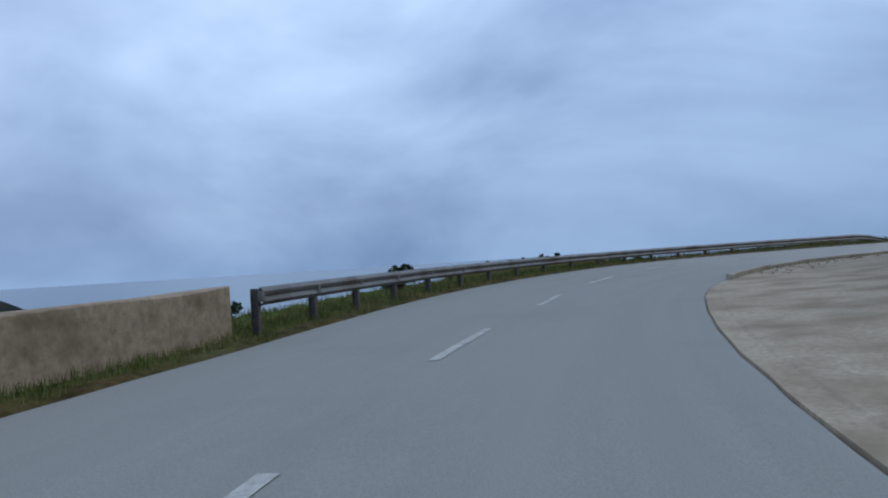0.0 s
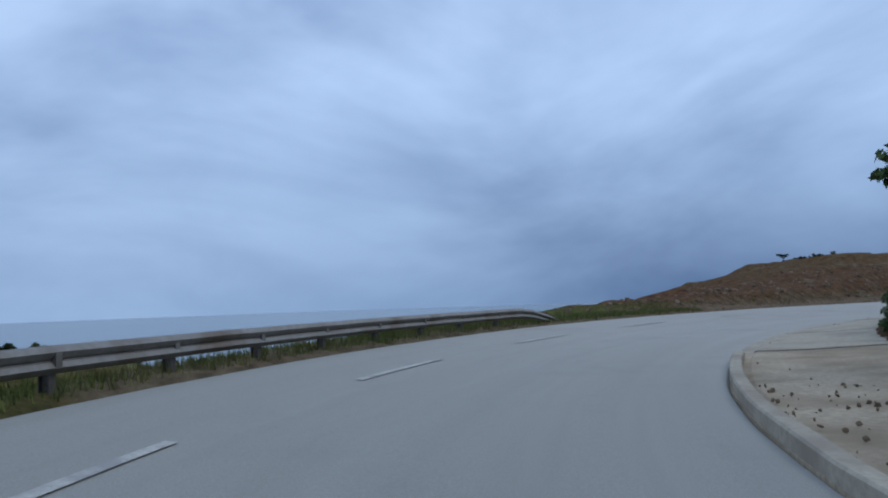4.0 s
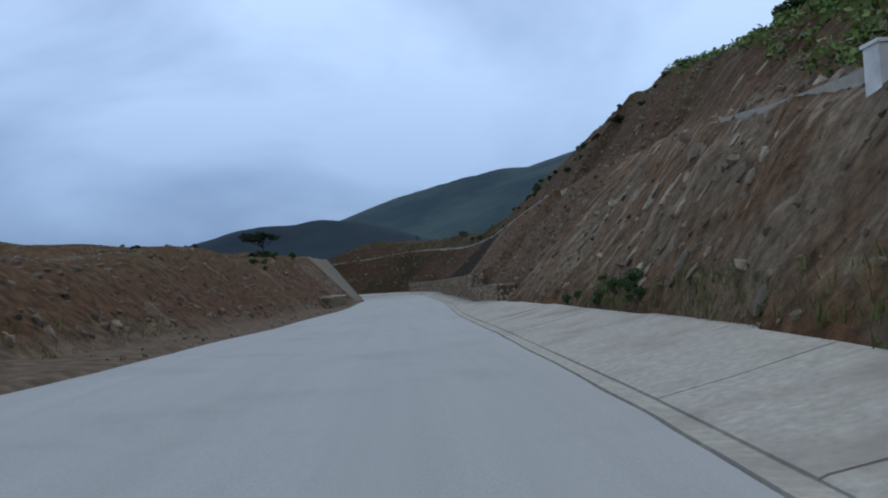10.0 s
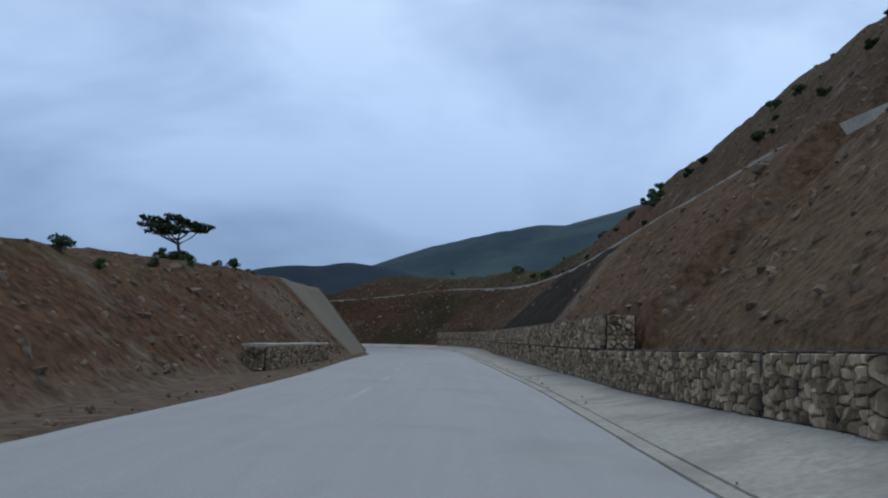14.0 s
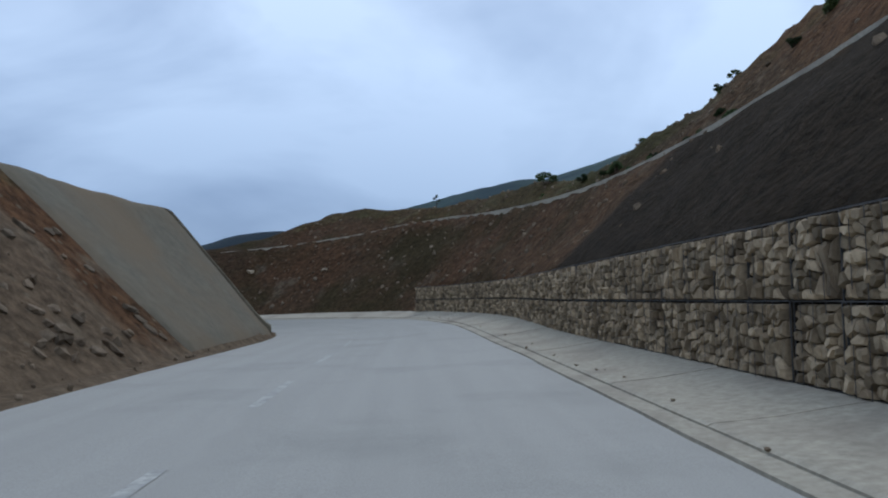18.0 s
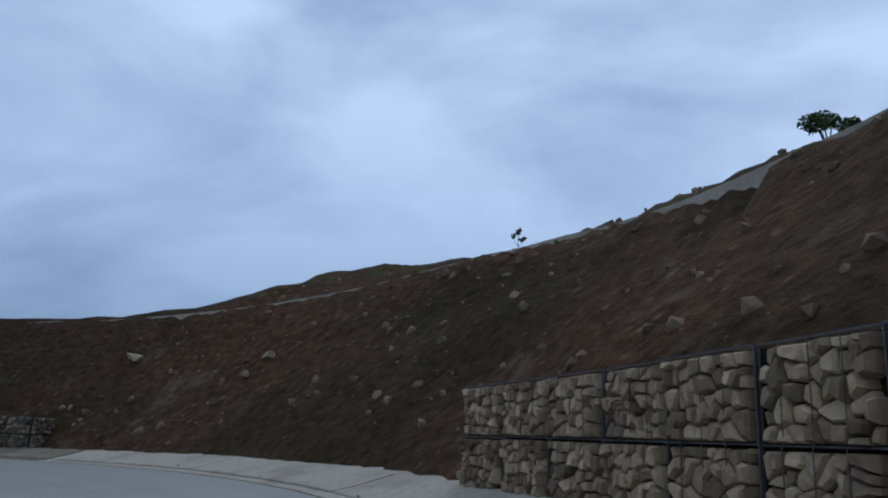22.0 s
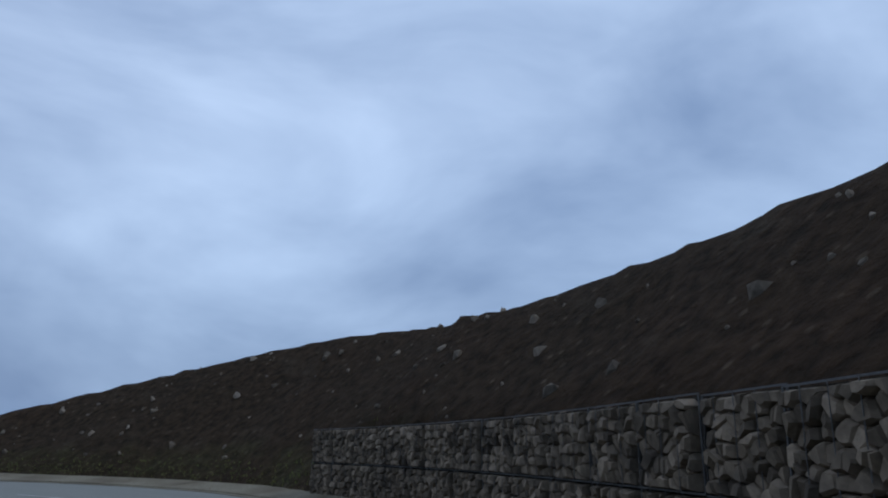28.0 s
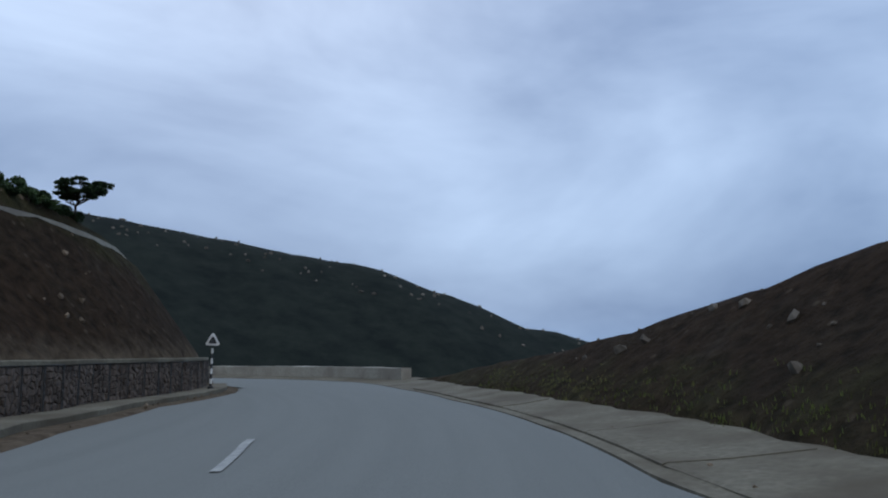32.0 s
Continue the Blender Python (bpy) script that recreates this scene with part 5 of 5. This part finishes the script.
rooted("small leaning tree with a ragged crown on the inner bank", (14.0, -79.8, 2.9), 2.1, lean=(-0.12, 0.05), flat=0.5, leaves=1500, seed=5, limbs=8, mat=LEAF, sparse=True, girth=0.018)
rooted("wind-swept tree with a dark flat crown above the drain", (-54.1, 30.2, 6.8), 1.6, lean=(-0.2, 0.2), flat=0.25, leaves=4200, seed=8, limbs=13, girth=0.04, leaf=0.07)
rooted("bare sapling with a few leaves on the skyline", (-1.84, 73.6, height(-1.84, 73.6) + 1.1), 0.6, flat=0.6, leaves=90, seed=14, limbs=4, sparse=True, girth=0.02)
rooted("small dark tree on the skyline", (12.1, 47.5, height(12.1, 47.5) + 0.75), 0.85, flat=0.5, leaves=500, seed=15, limbs=6, girth=0.02, sparse=True, leaf=0.07)

shrub_kinds = []
for k in range(5):
    rg = random.Random(40 + k)
    sh = tagged(new("shrub"), "dense green shrub on the slope", "shrub", group="shrubs on the slopes")
    bm = bmesh.new()
    clumps = []
    for j in range(6):
        a = rg.uniform(0, 6.28)
        e = Vector((math.cos(a) * rg.uniform(0.15, 0.6), math.sin(a) * rg.uniform(0.15, 0.6), rg.uniform(0.35, 0.95)))
        tube(bm, [Vector((0, 0, -0.25)), e * 0.5 + Vector((0, 0, 0.05)), e], [0.035, 0.025, 0.01], 4)
        clumps.append((e, rg.uniform(0.25, 0.42)))
    part("stem", bm, BARK, sh)
    v, f = leaf_cloud(clumps, 900, 0.085, rg, 1.0)
    mesh_object("foliage", v, f, LEAF if k < 3 else PINE, sh)
    shrub_kinds.append(sh)

used = [False] * 5


def shrub(place, size, kind=None, squash_=1.0):
    k = rng.randrange(5) if kind is None else kind
    m = pose(*place, rng.uniform(-12, 12), rng.uniform(-12, 12), rng.uniform(0, 360))
    sc = Matrix.Diagonal((size, size, size * squash_, 1))
    if used[k]:
        ob = copy_thing(shrub_kinds[k], m)
    else:
        used[k], ob = True, shrub_kinds[k]
        ob.matrix_basis = m
    ob.matrix_basis = m @ sc
    return ob


shrub((5.5, 61.0, height(5.5, 61.0) - 0.1), 0.8, 0)
shrub((13.2, 46.6, height(13.2, 46.6) - 0.1), 0.7, 3)
# the green upper slope beside the rocky cutting
for _ in range(110):
    u = rng.uniform(6.0, 13.3)
    d = bench_at(u) + 1.5 + 1.6 * max(0, u - 11.8) + 20.0 * rng.random() ** 1.3
    x, y, z = on_slope(u, d)
    if z > 4.5:
        shrub((x, y, z - 0.1), rng.uniform(0.5, 1.25))
rgv = random.Random(77)
clumps = []
for _ in range(4200):
    u = rgv.uniform(5.5, 14.0)
    d = bench_at(u) + 1.4 + 1.6 * max(0, u - 11.8) + 22.0 * rgv.random() ** 1.2
    clumps.append((Vector(on_slope(u, d)) + Vector((0, 0, 0.1)), rgv.uniform(0.2, 0.5)))
for _ in range(1500):
    u = rgv.uniform(12.4, 15.6)
    d = bench_at(u) + rgv.uniform(5.0, 15.0)
    clumps.append((Vector(on_slope(u, d)) + Vector((0, 0, 0.1)), rgv.uniform(0.2, 0.5)))
sv, sf = leaf_cloud(clumps, 90000, 0.11, rgv, 0.7)
tagged(mesh_object("hillside_scrub", sv, sf, MEADOW), "low green scrub covering the upper hillside", "scrub", kind="stuff")
# skyline bushes and plants along the crests
for u, z, n, sz in ((16.6, 11, 2, 0.7), (18.2, 10.5, 4, 0.6), (19.5, 10.8, 3, 0.8), (20.4, 10.6, 5, 0.9), (21.2, 10.0, 4, 0.6), (22.2, 9.6, 3, 0.4), (23.0, 9.2, 3, 0.35)):
    for _ in range(n):
        uu = u + rng.uniform(-0.25, 0.25)
        shrub(on_slope(uu, slope_place(uu, z) + rng.uniform(0, 2.0), 0.1), sz * rng.uniform(0.5, 1.1))
for _ in range(26):
    u = rng.uniform(19.5, 24.2)
    shrub(on_slope(u, bench_at(u) + rng.uniform(1.0, 2.4), 0.04), rng.uniform(0.2, 0.5))
for _ in range(20):
    u = rng.uniform(14.6, 18.4)
    shrub(on_slope(u, bench_at(u) + rng.uniform(2.0, 9.0), 0.06), rng.uniform(0.2, 0.5), 3)
for _ in range(12):
    u = rng.uniform(4.6, 5.6)
    shrub(on_slope(u, float(table(FACE_R, u)) + rng.uniform(3.2, 5.0), 0.05), rng.uniform(0.5, 0.9), 3)
for _ in range(18):
    u = rng.uniform(14.5, 21.0)
    shrub(on_slope(u, -slope_place(u, float(table(CREST_L, u)) - 0.3, -1) - rng.uniform(0, 2.5), 0.1), rng.uniform(0.25, 0.6))
for _ in range(9):
    shrub((-14.3 + rng.uniform(-2.2, 2.6), 16.8 + rng.uniform(-2.5, 2.5), height(-14.3, 16.8) - 0.1), rng.uniform(0.3, 0.7))
for _ in range(22):
    u = rng.uniform(31.0, 35.9)
    shrub(on_slope(u, -slope_place(u, tab(CREST_L, u) - 0.2, -1) - rng.uniform(0.6, 3.5), 0.1), rng.uniform(0.35, 0.9))
for _ in range(16):
    u = rng.uniform(4.4, 6.6)
    shrub(on_slope(u, slope_place(u, float(table(CREST_R, u)) * 0.85) + rng.uniform(0.0, 4.0), 0.1), rng.uniform(0.6, 1.2), 3)
for _ in range(20):
    u = rng.uniform(1.0, 6.5)
    shrub(on_slope(u, slope_place(u, float(table(CREST_R, u)) * 0.8) + rng.uniform(0.0, 3.0), 0.1), rng.uniform(0.4, 0.9))
for _ in range(18):
    u = rng.uniform(6.2, 8.2)
    shrub(on_slope(u, tab(FACE_R, u) + rng.uniform(0.15, 1.1), 0.06), rng.uniform(0.25, 0.5), rng.choice((0, 1, 3)))
for _ in range(26):
    u = rng.uniform(4.3, 6.4)
    shrub(on_slope(u, tab(FACE_R, u) + rng.uniform(3.6, 7.0), 0.1), rng.uniform(0.4, 0.9), rng.choice((2, 3, 4)))
for u, d, sz in ((1.85, -5.6, 0.75), (2.05, -5.9, 0.5), (3.05, -5.6, 0.85)):
    shrub(on_slope(u, d, 0.1), sz, 3)


for _ in range(22):
    u = rng.uniform(35.2, 36.3)
    shrub(on_slope(u, -tab(FOOT_L, u) - (tab(CREST_L, u) - tab(BASE_L, u)) / tab(RISE_L, u) - rng.uniform(-0.2, 1.2), 0.05), rng.uniform(0.3, 0.55))
for _ in range(9):
    u = rng.uniform(12.0, 13.3)
    shrub(on_slope(u, tab(FACE_R, u) + rng.uniform(0.2, 0.7), 0.05), rng.uniform(0.2, 0.42), rng.randrange(3))
# the brushy hillock beyond the rail
for _ in range(34):
    a = rng.uniform(-1, 1)
    p = (-7.5 + rng.uniform(-1.5, 1.0), -93 + a * 7)
    shrub((p[0], p[1], height(p[0], p[1]) - 0.1), rng.uniform(0.2, 0.45))


# ---- stones ----
def rock_mesh(rg, rough=0.3):
    """A broken, angular stone of about unit size."""
    bm = bmesh.new()
    bmesh.ops.create_icosphere(bm, subdivisions=1, radius=1.0)
    for v_ in bm.verts:
        v_.co *= 1 + rg.uniform(-rough, rough)
        v_.co.x = max(-0.75, min(0.8, v_.co.x))
        v_.co.z = max(-0.7, min(0.65, v_.co.z))
    return bm


def boulder(place, size, rg, mat=None, label="angular grey-brown boulder lying on the cut slope"):
    bm = rock_mesh(rg)
    m = pose(*place, rg.uniform(-30, 30), rg.uniform(-30, 30), rg.uniform(0, 360)) @ Matrix.Diagonal((size * rg.uniform(0.8, 1.5), size, size * rg.uniform(0.55, 0.9), 1))
    bmesh.ops.transform(bm, matrix=m, verts=bm.verts)
    bmesh.ops.bevel(bm, geom=bm.edges[:], offset=size * 0.05, segments=1)
    return tagged(part("boulder", bm, mat or ROCK, None), label, "boulder", group="boulders on the slopes")


rg = random.Random(21)
for _ in range(40):
    u = rg.uniform(7.4, 13.8)
    d = float(table(FACE_R, u)) + rg.uniform(0.3, 3.4)
    boulder(on_slope(u, d, 0.1), rg.uniform(0.1, 0.36), rg, RIBROCK if rg.random() < 0.4 else ROCK)
for u, d, s in ((13.1, 7.6, 0.26), (16.9, 12.0, 0.5)):
    boulder(on_slope(u, d, 0.12), s, rg)
for _ in range(70):
    u = rg.uniform(30.5, 34.2)
    d = float(table(FACE_R, u)) + rg.uniform(1.5, 14)
    boulder(on_slope(u, d, 0.12), rg.uniform(0.06, 0.19), rg, GREYROCK, label="weathered boulder half sunk in the dark hillside")
for _ in range(10):
    u = rg.uniform(22.5, 28)
    boulder(on_slope(u, float(table(FACE_R, u)) + rg.uniform(3, 8), 0.1), rg.uniform(0.08, 0.17), rg)
for dx_, dy_ in ((0, 0), (1.0, -1.2), (-1.1, 0.4)):
    boulder((-11.3 + dx_, 10.9 + dy_, height(-11.3 + dx_, 10.9 + dy_) - 0.1), 0.4, rg, ROCK, "pale weathered boulder below the umbrella tree")

for x, y, size in ((-16.4, 71.3, 0.35), (-13.6, 66.8, 0.26), (-10.0, 67.9, 0.3), (-10.6, 67.5, 0.22)):
    boulder((x, y, height(x, y) - 0.05), size, rg, RIBROCK, "pale boulder lying on the dark hillside")

# jutting rock ribs in the cutting: long slabs that lean along the beds, in loose rows
rows_of_ribs = [8.0 + 6.2 * rg.random() ** 0.8 for _ in range(46)]
for _ in range(300):
    u = rg.choice(rows_of_ribs)
    f_, b_ = tab(FACE_R, u), bench_at(u)
    q = rg.uniform(0.15, 1.0) * (b_ - f_ + (2.0 if u > 12.5 else 0.3))
    u += -0.9 * q / 6.4 + rg.gauss(0, 0.03)
    p = Vector(on_slope(u, f_ + q, 0.03))
    along = Vector((math.cos(heading(u)), math.sin(heading(u)), 0))
    out = Vector((along.y, -along.x, 0))
    slope = tab(RISE_R, u)
    lean = rg.gauss(0.95, 0.22)
    way = (out + Vector((0, 0, slope)) - along * lean).normalized()
    normal = (Vector((0, 0, 1)) - out * slope).normalized()
    normal = (normal - way * normal.dot(way)).normalized()
    side_ = normal.cross(way)
    bm = rock_mesh(rg, 0.42)
    turn = Matrix((way, side_, normal)).transposed().to_4x4()
    m = Matrix.Translation(p) @ turn @ Matrix.Diagonal((rg.choice((0.12, 0.18, 0.25, 0.35, 0.5)) * rg.uniform(0.7, 1.2), rg.uniform(0.06, 0.2), rg.uniform(0.06, 0.18), 1))
    bmesh.ops.transform(bm, matrix=m, verts=bm.verts)
    tagged(part("rock_ledge", bm, RIBROCK if rg.random() < 0.55 else ROCK, None), "jutting tilted rock rib in the brown cutting", "rock ledge", group="rock ledges of the cutting")

# grey rock outcrop on the spur, beside the sprayed concrete
for _ in range(44):
    u = rg.uniform(19.4, 20.55)
    f_ = rg.uniform(0.3, 3.6)
    p = on_slope(u, -tab(FOOT_L, u) - f_, -0.02)
    bm = rock_mesh(rg, 0.25)
    m = pose(*p, 0, 0, math.degrees(heading(u)) + 90) @ pose(0, 0, 0, 0, -42, 0) @ pose(0, 0, 0, rg.uniform(-15, 15), 0, 40 + rg.uniform(-45, 45)) @ Matrix.Diagonal((rg.uniform(0.1, 0.38), rg.uniform(0.07, 0.2), rg.uniform(0.06, 0.14), 1))
    bmesh.ops.transform(bm, matrix=m, verts=bm.verts)
    tagged(part("rock_ledge", bm, ROCK, None), "pale grey rock ledge beside the sprayed concrete", "rock ledge", group="rock ledges of the spur")

# shared stone shapes for the loose scatter, merged into one sheet of rubble
SHAPES = []
for k in range(6):
    bm = rock_mesh(rg, 0.35)
    bm.verts.ensure_lookup_table()
    SHAPES.append((np.array([v_.co[:] for v_ in bm.verts]), np.array([[q.index for q in fc.verts] for fc in bm.faces])))
    bm.free()


def scatter(name, label, places, mat):
    vs, fs, n = [], [], 0
    for (x, y, z), s in places:
        v_, f_ = SHAPES[rg.randrange(6)]
        r = np.array(Euler((rg.uniform(0, 6), rg.uniform(0, 6), rg.uniform(0, 6))).to_matrix())
        vs.append((v_ * [s * 1.2, s, s * 0.8]) @ r.T + [x, y, z])
        fs.append(f_ + n)
        n += len(v_)
    return tagged(mesh_object(name, np.concatenate(vs), np.concatenate(fs), mat), label, "stones", kind="stuff")


spots = []
for _ in range(600):
    u = rg.uniform(6.8, 14.2)
    d = float(table(FACE_R, u)) + 0.1 + abs(rg.gauss(0, 2.2))
    spots.append((on_slope(u, d), rg.choice((0.03, 0.04, 0.06, 0.09))))
for _ in range(600):
    q = rg.random() * 1.9
    u = 10.55 - 0.14 * q + rg.gauss(0, 0.09)
    spots.append((on_slope(u, float(table(FACE_R, u)) + 0.1 + q), rg.choice((0.03, 0.05, 0.07, 0.1))))
for _ in range(2600):
    u = 14.2 + 12.8 * rg.random() ** 1.8
    if 18.4 < u < 21.7 and rg.random() < 0.85:
        continue
    spots.append((on_slope(u, float(table(FACE_R, u)) + 1.0 + rg.random() * 12), rg.choice((0.03, 0.04, 0.06, 0.1, 0.14))))
scatter("slope_rubble", "loose stones and rock debris scattered over the cut slopes", spots, ROCK)
spots = []
for _ in range(1500):
    u = rg.uniform(6.8, 20.2)
    spots.append((on_slope(u, -float(table(FOOT_L, u)) - rg.random() ** 1.5 * 9 - 0.2), rg.choice((0.04, 0.06, 0.1, 0.15))))
for _ in range(220):
    u = rg.uniform(28.0, 36.0)
    spots.append((on_slope(u, -float(table(FOOT_L, u)) - 0.9 - rg.random() * 8), rg.choice((0.04, 0.06, 0.1))))
scatter("bank_rubble", "loose stones on the brown earth bank", spots, ROCK)
spots = []
for _ in range(800):
    u = rg.uniform(28.0, 35.0)
    spots.append((on_slope(u, float(table(FACE_R, u)) + 1.0 + rg.random() * 22), rg.choice((0.04, 0.06, 0.1, 0.16))))
for _ in range(110):
    a, b = polar(-50, 57, 1490 + rg.uniform(-200, 10), [(rg.uniform(134, 185), 0), (0, 0)])
    spots.append(((a[0], a[1], height(a[0], a[1])), rg.uniform(2.0, 4.5)))
scatter("hillside_stones", "pale stones dotting the dark hillsides", spots, GREYROCK)
# road-edge debris on the aprons
spots = []
for _ in range(420):
    u = rg.uniform(3.5, 36)
    spots.append((tuple(at_road(u, tab(EDGE_R, u) + 0.3 + rg.random() * 1.8, 0.06)), rg.choice((0.015, 0.025, 0.04))))
for _ in range(160):
    u = rg.uniform(3.6, 5.4)
    spots.append((tuple(at_road(u, tab(EDGE_R, u) + 0.3 + rg.random() * 1.5, 0.08)), rg.choice((0.01, 0.015, 0.025))))
for _ in range(300):
    u = rg.uniform(7, 36)
    spots.append((tuple(at_road(u, -tab(EDGE_L, u) - 0.1 - rg.random() * 1.0, 0.04)), rg.choice((0.02, 0.035, 0.06))))
scatter("road_debris", "gravel and broken concrete washed onto the road edge", spots, ROCK)


# ---- grass ----
def grass_patch(name, label, samples):
    v, f = [], []
    for x, y, z, tall in samples:
        for _ in range(4):
            a = rg.uniform(0, 6.28)
            w = 0.007 + 0.008 * rg.random()
            bx, by = x + rg.uniform(-0.12, 0.12), y + rg.uniform(-0.12, 0.12)
            lx, ly = rg.uniform(-0.5, 0.5) * tall, rg.uniform(-0.5, 0.5) * tall
            n = len(v)
            v += [(bx - w * math.cos(a), by - w * math.sin(a), z - 0.03), (bx + w * math.cos(a), by + w * math.sin(a), z - 0.03), (bx + lx, by + ly, z + tall)]
            f.append((n, n + 1, n + 2))
    return tagged(mesh_object(name, v, f, GRASS), label, "grass", kind="stuff")


samples = []
for _ in range(14000):
    u = rg.uniform(-3, 8.7)
    d = -(tab(EDGE_L, u) + 0.35 + abs(rg.gauss(0, 1.6)))
    x, y, z = on_slope(u, d)
    if z > -3:
        samples.append((x, y, z, rg.uniform(0.06, 0.2)))
grass_patch("verge_grass", "short yellow-green grass on the seaward verge", samples)
samples = []
for _ in range(1000):
    u = rg.uniform(30.6, 35.5)
    x, y, z = on_slope(u, float(table(FACE_R, u)) + 0.2 + abs(rg.gauss(0, 0.45)))
    samples.append((x, y, z, rg.uniform(0.03, 0.08)))
for _ in range(700):
    u = rg.choice((9.6, 10.9, 11.6, 12.4)) + rg.gauss(0, 0.18)
    x, y, z = on_slope(u, float(table(FACE_R, u)) + 0.1 + rg.random() * 0.5)
    samples.append((x, y, z, rg.uniform(0.08, 0.25)))
for _ in range(700):
    u = rg.uniform(8.5, 13.0)
    x, y, z = on_slope(u, -float(table(FOOT_L, u)) + 0.1 - rg.random() * 0.9)
    samples.append((x, y, z, rg.uniform(0.05, 0.14)))
grass_patch("slope_grass", "patchy green grass at the foot of the slopes", samples)
